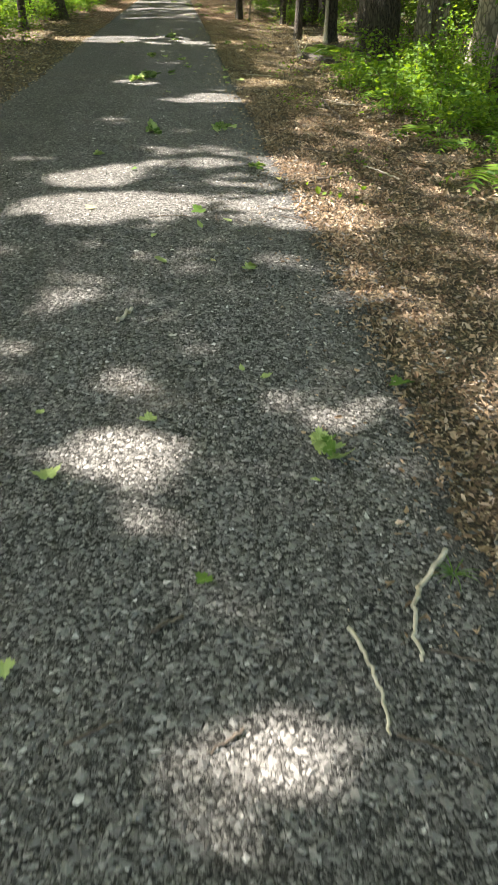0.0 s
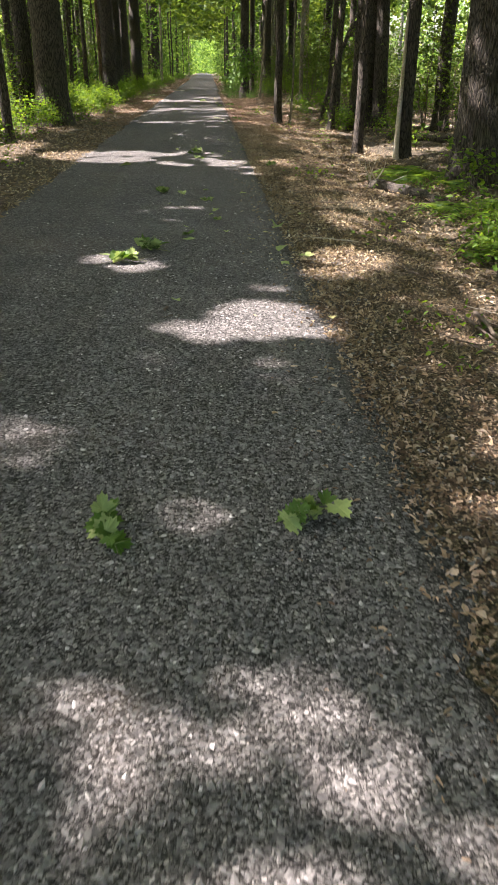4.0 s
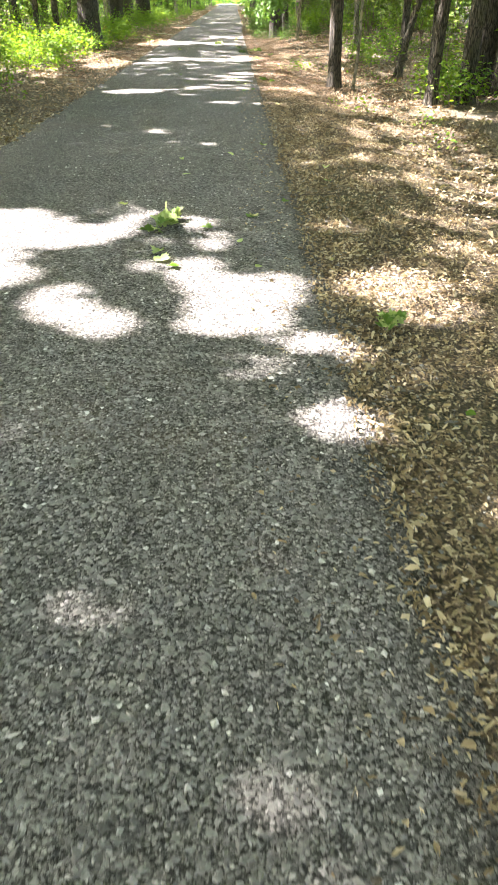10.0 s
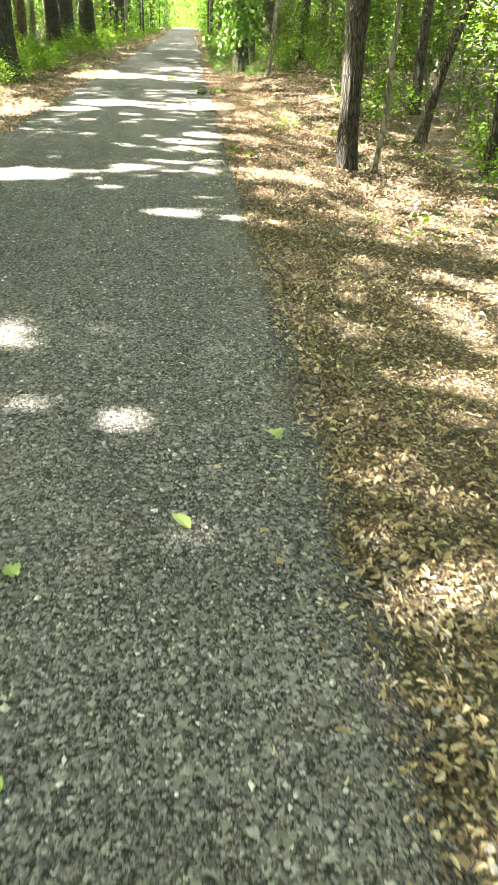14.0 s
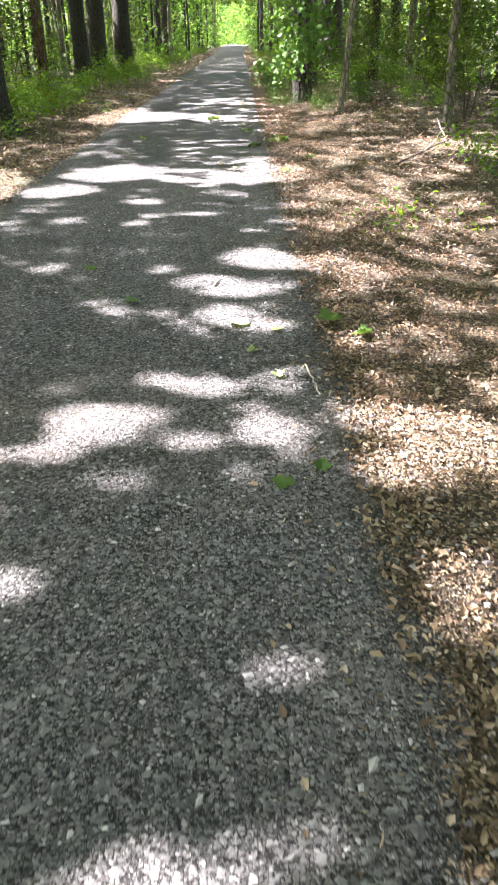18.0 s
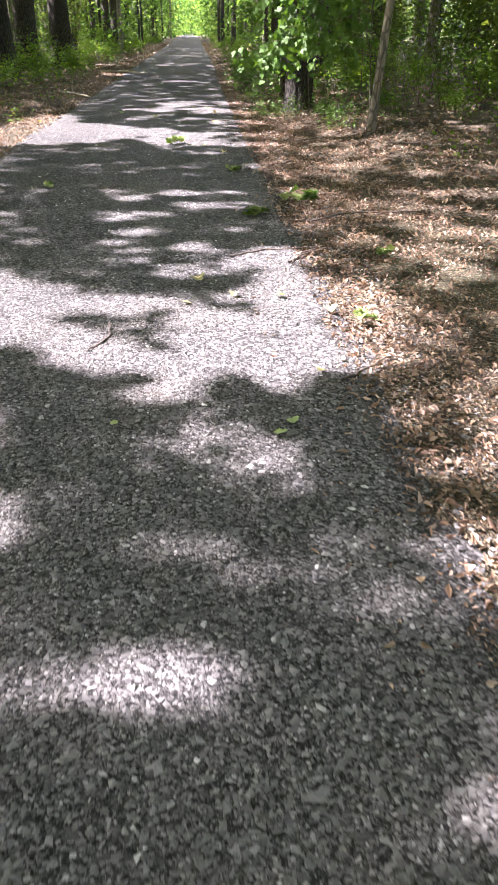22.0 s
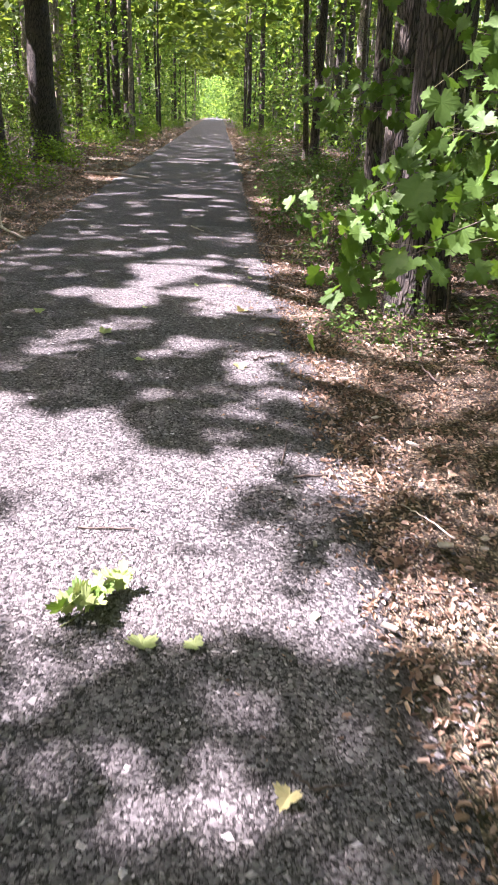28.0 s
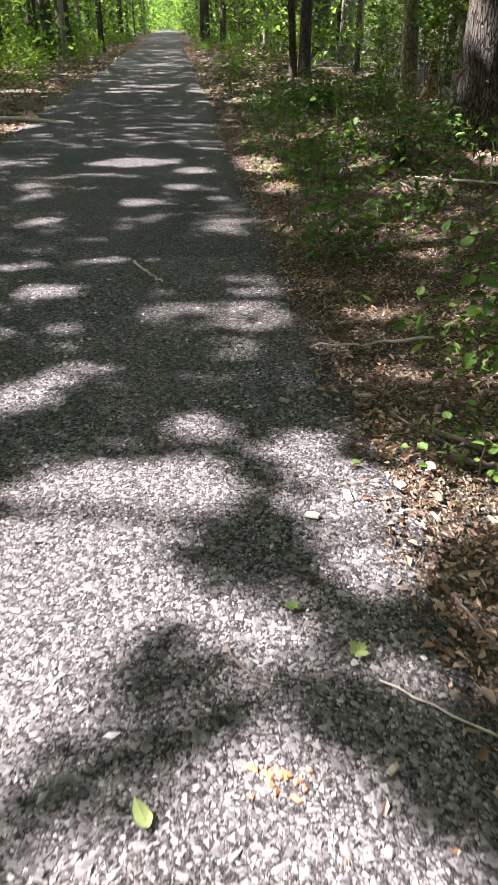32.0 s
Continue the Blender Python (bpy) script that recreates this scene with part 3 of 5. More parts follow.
def tube(points, radii, sides=6):
    """Arrays of a tube along points, with a radius at each."""
    P, R = np.asarray(points, float), np.asarray(radii, float)
    d = np.gradient(P, axis=0)
    d /= np.linalg.norm(d, axis=1)[:, None] + 1e-9
    ref = np.where(np.abs(d[:, 2:3]) > 0.9, [[1.0, 0, 0]], [[0, 0, 1.0]])
    u = np.cross(d, ref)
    u /= np.linalg.norm(u, axis=1)[:, None] + 1e-9
    v = np.cross(d, u)
    a = np.linspace(0, 2 * np.pi, sides, endpoint=False)
    V = P[:, None] + R[:, None, None] * (np.cos(a)[None, :, None] * u[:, None] + np.sin(a)[None, :, None] * v[:, None])
    return V.reshape(-1, 3), grid_faces(len(P), sides, True)


def joined(pieces):
    """One pair of arrays out of several."""
    V, F, n = [], [], 0
    for v, f in pieces:
        V.append(v), F.append(f + n)
        n += len(v)
    return np.concatenate(V), np.concatenate(F)


def bend(points, count, rng, wobble):
    """A line through points, with more of them and a slight wobble."""
    P = np.asarray(points, float)
    s = np.linspace(0, len(P) - 1, count)
    i = np.minimum(s.astype(int), len(P) - 2)
    Q = P[i] + (P[i + 1] - P[i]) * (s - i)[:, None]
    w = rng.normal(0, wobble, Q.shape)
    w[0] = 0
    return Q + w


def leaf_cloud(C, size, rng, slim=0.6, tilt=0.6, fold=0.12, oval=False, torn=0.0):
    """Folded leaves at the places C, of that length: two triangles each, or four if oval."""
    n = len(C)
    nor = rng.normal(0, tilt, (n, 3)) + (0, 0, 1)
    nor /= np.linalg.norm(nor, axis=1)[:, None]
    u = np.cross(nor, rng.normal(0, 1, (n, 3)))
    u /= np.linalg.norm(u, axis=1)[:, None] + 1e-9
    v = np.cross(nor, u)
    L = np.asarray(size)[:, None] * np.ones((n, 1))
    W = L * slim * rng.uniform(0.75, 1.25, (n, 1))
    mid = u * L * rng.uniform(-0.15, 0.1, (n, 1))
    if oval:
        lift, droop = nor * L * fold, nor * L * fold * rng.uniform(-1, 1, (n, 1))
        ring = [C - u * L / 2, C - u * L * 0.2 + v * W / 2 + lift, C + u * L * 0.22 + v * W * 0.42 + lift, C + u * L / 2 - droop, C + u * L * 0.22 - v * W * 0.42 + lift, C - u * L * 0.2 - v * W / 2 + lift]
        ring = [p + (u * rng.uniform(-1, 1, (n, 1)) + v * rng.uniform(-1, 1, (n, 1)) * 0.7 + nor * rng.uniform(-1, 1, (n, 1)) * 0.4) * L * torn for p in ring] if torn else ring
        b = np.arange(n)[:, None] * 6
        return np.stack(ring, 1).reshape(-1, 3), np.concatenate([b + [0, 2, 1], b + [0, 3, 2], b + [0, 4, 3], b + [0, 5, 4]], 0)
    V = np.stack([C - u * L / 2, C + mid + v * W / 2 + nor * L * fold, C + u * L / 2 - nor * L * fold, C + mid - v * W / 2 + nor * L * fold], 1).reshape(-1, 3)
    b = np.arange(n)[:, None] * 4
    return V, np.concatenate([b + [0, 2, 1], b + [0, 3, 2]], 0)


def maple_outline():
    """The outline of a maple leaf of half width about 1, stalk at the origin."""
    lobes = ((-46, 0.72), (18, 1.0), (90, 1.16), (162, 1.0), (226, 0.72))
    pts = [(0.0, -0.02)]
    for i, (a, r) in enumerate(lobes):
        for da, q in ((-27, 0.78), (-19, 0.9), (-14, 0.8), (-6, 0.88), (0, 1.05), (6, 0.88), (14, 0.8), (19, 0.9), (27, 0.78)):
            t = radians(a + da)
            pts.append((r * q * math.cos(t), 0.18 + r * q * math.sin(t)))
        if i < 4:
            t = radians((a + lobes[i + 1][0]) / 2)
            pts.append((0.62 * math.cos(t), 0.18 + 0.62 * math.sin(t)))
    return np.array(pts)


def oval_outline():
    t = np.array([0.0, 0.12, 0.3, 0.5, 0.7, 0.86, 0.96])
    w = 0.62 * np.sin(math.pi * t ** 0.8) ** 0.8 * np.array([1, 1.0, 1.06, 0.95, 1.03, 0.9, 0.8])
    y = 1.9 * t
    return np.concatenate([np.column_stack([w, y]), [[0.0, 2.0]], np.column_stack([-w[:0:-1] * 0.94, y[:0:-1] * 1.01])])


MAPLE_OUT, OVAL_OUT = maple_outline(), oval_outline()


def leaf_blade(outline, size, rng, curl=0.12):
    """A curled leaf blade as a fan; lies in the plane z = 0, stalk at the origin."""
    P = outline * size
    z = (np.abs(P[:, 0]) ** 1.5) * curl / max(size, 1e-3) ** 0.5 * rng.uniform(0.2, 1.6) + rng.uniform(-0.3, 0.5) * curl * P[:, 1] ** 2 / size
    V = np.concatenate([[[0, 0.25 * size, 0.0]], np.column_stack([P, z])])
    n = len(P)
    i = np.arange(n)
    return V, np.column_stack([np.zeros(n, int), 1 + i, 1 + (i + 1) % n])


def moved(vf, m):
    V, F = vf
    M = np.array(m)
    return V @ M[:3, :3].T + M[:3, 3], F


# ---- the lie of the land ----
def right_edge(y):
    return 1.33 - 0.0158 * np.asarray(y, float)


WIDTH = 3.05
BANK_S = (-60.0, -4.0, -1.2, 0.0, WIDTH, WIDTH + 0.6, WIDTH + 2.0, WIDTH + 4.5, 400.0)


def ground(x, y):
    """Height of the ground. The woods lie a little lower on the right at first, a little higher later on."""
    x, y = np.asarray(x, float), np.asarray(y, float)
    s = x - right_edge(y)
    out = np.maximum(s, -WIDTH - s)
    late = np.clip((y - 36) / 8, 0, 1)
    side = np.where(s > 0, -0.17 + 0.31 * late, 0.05)
    soft = np.clip((out - 0.3) / 1.6, 0, 1)
    soft = soft * soft * (3 - 2 * soft)
    lumps = 0.035 * np.sin(x * 2.1 + 0.7 * np.sin(y * 1.3)) * np.sin(y * 1.7 + 0.5 * x) + 0.02 * np.sin(4.7 * x + 1.0) * np.sin(5.3 * y)
    crown = np.where(out < 0, 0.012 * np.clip(-out, 0, 1), 0.0)
    return side * soft + lumps * np.clip(out / 1.0, 0, 1) + crown


def gz(x, y):
    return float(ground(x, y))


xs = np.concatenate([[-400, -150, -60, -30, -16], np.arange(-10, 9.01, 0.25), [12, 18, 30, 60, 150, 400]])
ys = np.concatenate([[-300, -60, -20], np.arange(-6, 75.01, 0.35), np.arange(78, 260, 6), [300, 400, 900]])
GX, GY = np.meshgrid(xs, ys)
GZ = ground(GX, GY) - 0.02
soil = new("ground", put_mesh("ground", np.stack([GX, GY, GZ], -1).reshape(-1, 3), grid_faces(len(ys), len(xs)), SOIL, True))
tagged(soil, "brown forest soil strewn with decaying leaves", "ground", kind="structure")

# the gravel trail, with ragged edges
rng = np.random.default_rng(11)
ty = np.concatenate([np.arange(-6, 70, 0.12), np.arange(70, 300, 1.0)])
cols = 26
TV = []
for y in ty:
    j1 = 0.13 * noise.noise((0.0, y * 1.7, 3.0)) + 0.09 * noise.noise((0.0, y * 6.0, 9.0))
    j2 = 0.10 * noise.noise((5.0, y * 1.3, 3.0)) + 0.06 * noise.noise((5.0, y * 6.0, 9.0))
    r = float(right_edge(y))
    TV.append(np.linspace(r - WIDTH - 0.05 + j2, r + 0.05 + j1, cols))
TX = np.array(TV)
TY = np.repeat(ty[:, None], cols, 1)
TZ = ground(TX, TY) + 0.006
TZ[:, 0] -= 0.03
TZ[:, -1] -= 0.03
trail = new("road", put_mesh("trail", np.stack([TX, TY, TZ], -1).reshape(-1, 3), grid_faces(len(ty), cols), GRAVEL, True))
tagged(trail, "straight woodland trail of dark grey crushed stone", "trail", kind="structure")


# ---- trees ----
def trunk_arrays(r, height, lean, rng, sides=14, rows=16, ridge=0.05, flare=0.5, curve=0.0, ridges=9):
    """A tapered trunk with root flare, bark ridges, lean and curve; base at the origin."""
    h = height * np.linspace(0, 1, rows) ** 1.7
    h = np.concatenate([[-0.25], h])
    a = np.linspace(0, 2 * np.pi, sides, endpoint=False)
    seed = rng.uniform(0, 100)
    V = np.zeros((len(h), sides, 3))
    for i, z in enumerate(h):
        zz = max(z, 0.0)
        rad = r * (1 - 0.55 * zz / height) * (1 + flare * math.exp(-zz / (1.1 * r + 0.05)))
        cx = lean[0] * zz + curve * math.sin(zz * 0.9) + 0.03 * noise.noise((seed, zz * 0.7, 0))
        cy = lean[1] * zz + 0.03 * noise.noise((seed + 9, zz * 0.7, 0))
        for j, t in enumerate(a):
            px, py = math.cos(t), math.sin(t)
            k = 1 - 2 * abs(noise.noise((px * ridges * 0.5 + seed, py * ridges * 0.5, zz * 1.3))) + 0.35 * noise.noise((px * ridges, py * ridges + seed, zz * 4.0))
            root = 0.35 * flare * math.exp(-zz / 0.25) * noise.noise((px * 1.6 + seed, py * 1.6, 5.0))
            q = rad * (1 + ridge * k + root)
            V[i, j] = (cx + q * px, cy + q * py, z)
    return V.reshape(-1, 3), grid_faces(len(h), sides, True)


def limb_arrays(start, direction, length, r, rng):
    p = [np.array(start, float)]
    d = np.array(direction, float)
    for _ in range(6):
        d = d + rng.normal(0, 0.16, 3) + (0, 0, 0.06)
        d /= np.linalg.norm(d)
        p.append(p[-1] + d * length / 6)
    return tube(p, np.linspace(r, r * 0.2, 7), 6)


TREES = []


def make_tree(name, label, x, y, dia, height, bark, lean=(0, 0), fine=False, limbs=4, curve=0.0, ridge=0.05, flare=0.5, seed=0, low=0.55):
    rng = np.random.default_rng(1000 + seed)
    tree = thing(name, label, "tree", m=pose(x, y, gz(x, y) - 0.02))
    V, F = trunk_arrays(dia / 2, height, lean, rng, 72 if fine else 14, 70 if fine else 14, ridge, flare, curve, 13 if fine else 8)
    part("trunk", put_mesh("trunk", V, F, bark, True), tree)
    for i in range(limbs):
        f = rng.uniform(low, 0.95)
        z, a = height * f, rng.uniform(0, 2 * math.pi)
        start = (lean[0] * z + curve * math.sin(z * 0.9), lean[1] * z, z)
        d = (math.cos(a), math.sin(a), rng.uniform(0.3, 0.9))
        V, F = limb_arrays(start, d, rng.uniform(2.0, 4.0), dia * 0.5 * (1 - 0.55 * f) * 0.6, rng)
        part("limb", put_mesh("limb", V, F, bark, True), tree)
    TREES.append((tree, x + lean[0] * height * 0.8, y + lean[1] * height * 0.8))
    return tree


OAK = "tall oak with dark, deeply furrowed bark at the trail's edge"
SLIM = "slim forest tree with dark grey bark beside the trail"
PALE = "slim tree with smooth pale grey bark among the undergrowth"
# right of the trail
make_tree("oak_tree", "massive old oak with thick grey-brown furrowed bark above ferns", 4.48, 18.95, 0.85, 17, OAKBARK, (-0.004, 0.0), True, 6, seed=1, flare=0.22)
make_tree("pale_tree", PALE, 5.40, 18.7, 0.32, 14, PALEBARK, (0.01, 0), seed=2)
make_tree("pale_tree", PALE, 5.85, 19.1, 0.38, 14, PALEBARK, (0.0, 0), seed=3)
make_tree("forest_tree", "tree with brown bark behind a thicket of shrubs", 4.55, 11.1, 0.38, 14, OAKBARK, (0.01, 0), True, seed=4)
make_tree("forest_tree", SLIM, 7.1, 20.4, 0.31, 14, OAKBARK, seed=5)
make_tree("oak_tree", OAK, 7.7, 25.2, 0.6, 16, OAKBARK, seed=6)
make_tree("forest_tree", SLIM, 7.2, 26.4, 0.35, 15, OAKBARK, (-0.01, 0), seed=7)
make_tree("forest_tree", "straight young oak with finely ridged grey-brown bark at the litter's edge", 2.2, 32.3, 0.235, 15, OAKBARK, (0.008, 0), True, 3, seed=8, flare=0.35)
make_tree("sapling_pole", "thin crooked sapling beside a larger tree", 2.56, 32.25, 0.06, 7, PALEBARK, (0.03, 0.0), True, 3, 0.05, seed=9)
make_tree("pale_tree", PALE, 3.94, 43.4, 0.16, 13, PALEBARK, seed=10)
make_tree("forest_tree", SLIM, 3.55, 29.9, 0.18, 14, OAKBARK, (0.06, 0.0), True, 3, seed=11)
make_tree("forest_tree", SLIM, 4.25, 30.4, 0.26, 15, OAKBARK, (0.02, 0), seed=12)
make_tree("oak_tree", OAK, 4.75, 31.7, 0.48, 16, OAKBARK, (0.03, 0), True, 5, seed=13)
make_tree("oak_tree", OAK, 5.2, 31.5, 0.42, 16, OAKBARK, (-0.03, 0), True, 5, seed=14)
make_tree("forest_tree", SLIM, 3.34, 23.75, 0.2, 14, OAKBARK, (0.015, 0), True, 4, seed=15)
make_tree("forest_tree", "dark tree with a weathered grey snag leaning on it", 4.1, 22.75, 0.25, 14, OAKBARK, (0.0, 0), True, 4, seed=16)
make_tree("forest_tree", SLIM, 4.03, 32.4, 0.14, 12, OAKBARK, (0.02, 0), seed=17)
make_tree("bent_tree", "crooked slender tree bending towards the light", 3.98, 35.6, 0.16, 9, OAKBARK, (0.34, 0.05), True, 3, -0.16, seed=18)
make_tree("forest_tree", SLIM, 4.6, 38.8, 0.2, 14, OAKBARK, (0.03, 0), seed=19)
make_tree("oak_tree", "stout furrowed oak with a flared foot beside overhanging maple twigs", 1.63, 49.5, 0.44, 16, OAKBARK, (0.008, 0.0), True, 6, seed=20, flare=0.32)
make_tree("pale_sapling", "leaning slender tree with smooth pale bark on a sunlit verge", 2.23, 45.78, 0.115, 9, PALEBARK, (0.075, 0.0), True, 4, 0.03, seed=21, ridge=0.02, flare=0.25)
make_tree("forest_tree", "grey-barked tree with a thin vine on the shaded verge", 1.60, 52.0, 0.17, 14, OAKBARK, (-0.005, 0), True, 4, seed=22)
make_tree("forest_tree", SLIM, 2.15, 53.3, 0.26, 15, OAKBARK, (0.0, 0), seed=23)
make_tree("forest_tree", "twin-stemmed tree above a mound of brush", 2.72, 70.0, 0.28, 14, OAKBARK, (0.02, 0), seed=24)
make_tree("forest_tree", "twin-stemmed tree above a mound of brush", 2.48, 70.2, 0.18, 13, OAKBARK, (-0.05, 0), seed=25)
make_tree("forest_tree", "tree with torn reddish wood at its foot", 4.02, 65.1, 0.29, 14, PALEBARK, (-0.03, 0), True, 4, seed=26)
make_tree("oak_tree", OAK, 3.2, 58.6, 0.58, 16, OAKBARK, (0.0, 0), True, 5, seed=27)
make_tree("oak_tree", OAK, 7.0, 61.6, 0.42, 16, OAKBARK, (0.06, 0), seed=28)
# left of the trail
make_tree("oak_tree", "massive oak with a wide flared foot in bright undergrowth", -4.02, 29.15, 0.82, 17, OAKBARK, (0, 0), True, 6, seed=30, flare=0.3)
make_tree("oak_tree", OAK, -4.75, 29.5, 0.46, 16, OAKBARK, seed=31)
make_tree("forest_tree", SLIM, -5.98, 33.2, 0.24, 14, OAKBARK, seed=32)
make_tree("forest_tree", SLIM, -3.95, 23.8, 0.2, 13, OAKBARK, (-0.01, 0), True, seed=33)
make_tree("oak_tree", OAK, -4.26, 43.2, 0.60, 16, OAKBARK, (-0.01, 0), True, 5, seed=34)
make_tree("forest_tree", SLIM, -5.95, 43.6, 0.18, 13, OAKBARK, seed=35)
make_tree("forest_tree", SLIM, -5.3, 43.3, 0.2, 13, OAKBARK, seed=36)
make_tree("red_barked_tree", "straight tree with reddish-brown bark beside a red marker flag", -6.3, 55.8, 0.34, 14, REDBARK, (-0.01, 0), True, seed=37)
make_tree("oak_tree", OAK, -5.93, 60.3, 0.58, 16, OAKBARK, (0, 0), seed=38)
make_tree("forest_tree", SLIM, -5.9, 63.6, 0.72, 16, OAKBARK, (0.01, 0), seed=39)
make_tree("oak_tree", OAK, -5.5, 68.0, 0.78, 16, OAKBARK, seed=40)
make_tree("forest_tree", SLIM, -5.67, 60.4, 0.27, 14, OAKBARK, (-0.08, 0), seed=41)
make_tree("forest_tree", SLIM, -5.6, 84.5, 0.36, 15, OAKBARK, seed=42)
make_tree("oak_tree", OAK, -5.8, 91.0, 0.65, 16, OAKBARK, seed=43)

# the woods behind: alike trees in many places
rng = np.random.default_rng(5)
BEHIND = []
for i in range(5):
    BEHIND.append(make_tree("woodland_tree", "tall woodland tree in the shade of the forest", -13 - 3 * i, 12 + 9.0 * i, 0.16 + 0.08 * i, 15, (OAKBARK, PALEBARK, OAKBARK, OAKBARK, PALEBARK)[i], (rng.normal(0, 0.01), 0), False, 2, 0.04, seed=60 + i))
for i in range(250):
    y = rng.uniform(2, 150) if i < 150 else rng.uniform(40, 135)
    side = rng.choice([-1, 1])
    x = float(right_edge(y)) - 1.5 + side * (rng.uniform(5.6, 9) if side > 0 and rng.random() < 0.6 else rng.uniform(11, 28) if y < 66 and i < 150 else rng.uniform(5.2, 26) if i < 150 else rng.uniform(5.0, 11.0))
    if min((x - tx) ** 2 + (y - tyy) ** 2 for _, tx, tyy in TREES) < 1.2:
        continue
    hs = np.arange(1.0, 13.0, 0.1)
    if any(lit(x - SUN.x / SUN.z * hs, y - SUN.y / SUN.z * hs + d).any() for d in (-0.2, 0.0, 0.2)):
        continue
    if i >= 150 and side > 0 and y < 62:
        continue
    c = copy_thing(BEHIND[rng.integers(5 if i < 150 else 2)], pose(x, y, gz(x, y) - 0.02, 0, 0, rng.uniform(0, 360)))
    TREES.append((c, x, y))
# slender trees along the far stretch, close to the trail
for i in range(56):
    y = 82 + 130 * (i / 56) ** 1.2 + rng.uniform(-1, 1)
    side = -1 if i % 2 else 1
    x = float(right_edge(y)) - 1.5 + side * (2.5 + rng.uniform(0.0, 4.5))
    c = copy_thing(BEHIND[rng.integers(3)], pose(x, y, gz(x, y) - 0.02, 0, 0, rng.uniform(0, 360)))
    TREES.append((c, x, y))


def spread(x, y):
    """Broken sunlight off the trail and far along it."""
    return np.sin(x * 0.9 + 1.7 * np.sin(y * 0.35)) * np.sin(y * 0.75 + 1.3 * np.sin(x * 0.5 + 2.0)) + 0.35 * np.sin(3.1 * x + 1.0) * np.sin(2.7 * y + 0.5)


def canopy(rng, n, x0, x1, y0, y1, size0, size1, h0, h1, rims=False):
    x, y = rng.uniform(x0, x1, n), rng.uniform(y0, y1, n)
    if rims:
        pick = near_gap(x, y)
        x, y = x[pick], y[pick]
        n = len(x)
    size = rng.uniform(size0, size1, n)
    s = x - right_edge(y)
    on = (s > -WIDTH - 1.0) & (s < 2.2) & (y < 63)
    shine = lit(x, y)
    for k in range(12):
        r, a = (0.17, 0.36)[k % 2] * size, 2 * math.pi * k / 12
        shine |= lit(x + r * math.cos(a), y + r * math.sin(a))
    sparse = thin(x, y) & (rng.random(n) < 0.82)
    keep = np.where(on, ~shine & ~sparse, spread(x, y) < np.where(s > 0, np.where(y > 42, 0.9, 0.62), np.where(y > 42, 1.25, 0.2)))
    keep &= ~(on & (s > 0.05) & (rng.random(n) < np.where(y > 49.4, 0.2, np.where(y > 27, 0.62, np.where(y > 14.5, 0.54, 0.45)))))      # thinner over the right verge
    keep &= ~(on & (s <= 0.05) & (y > 35) & (rng.random(n) < 0.2))
    x, y, size = x[keep], y[keep], size[keep]
    h = rng.uniform(h0, h1, len(x))
    return np.column_stack([x + SUN.x / SUN.z * h, y + SUN.y / SUN.z * h, h]), size


rng = np.random.default_rng(21)
near_c = [np.concatenate(q) for q in zip(canopy(rng, 95000, -7, 6, -8, 66, 0.12, 0.26, 10.0, 15.5), canopy(rng, 40000, -7, 6, -8, 66, 0.28, 0.5, 10.0, 16.5), canopy(rng, 26000, -3.4, 1.6, 8, 31, 0.14, 0.28, 10.0, 15.0), canopy(rng, 240000, -4.5, 3.5, -2, 64, 0.09, 0.18, 7.0, 11.0, True))]
wide_c = canopy(rng, 74000, -38, 34, -10, 66, 0.6, 1.05, 7.0, 14.0)
far_c = canopy(rng, 44000, -26, 24, 66, 180, 0.6, 1.1, 6.0, 14.0)
gx = wide_c[0][:, 0] - SUN.x / SUN.z * wide_c[0][:, 2]
gy = wide_c[0][:, 1] - SUN.y / SUN.z * wide_c[0][:, 2]
clear = (gx < -7.0) | (gx > 6.0)
CC = np.concatenate([near_c[0], wide_c[0][clear], far_c[0]])
CS = np.concatenate([near_c[1], wide_c[1][clear], far_c[1]])
tree_xy = np.array([(x, y) for _, x, y in TREES])
owner = np.concatenate([np.argmin(((tree_xy[None] - c[:, None, :2]) ** 2).sum(-1), 1) for c in np.array_split(CC, 60)])
for i, (tree, x, y) in enumerate(TREES):
    pick = owner == i
    if not pick.any():
        continue
    V, F = leaf_cloud(CC[pick], CS[pick], rng, 0.7, 0.5)
    inv = np.array(tree.matrix_basis.inverted())
    V = V @ inv[:3, :3].T + inv[:3, 3]
    part("crown", put_mesh("crown", V, F, CANOPY), tree)


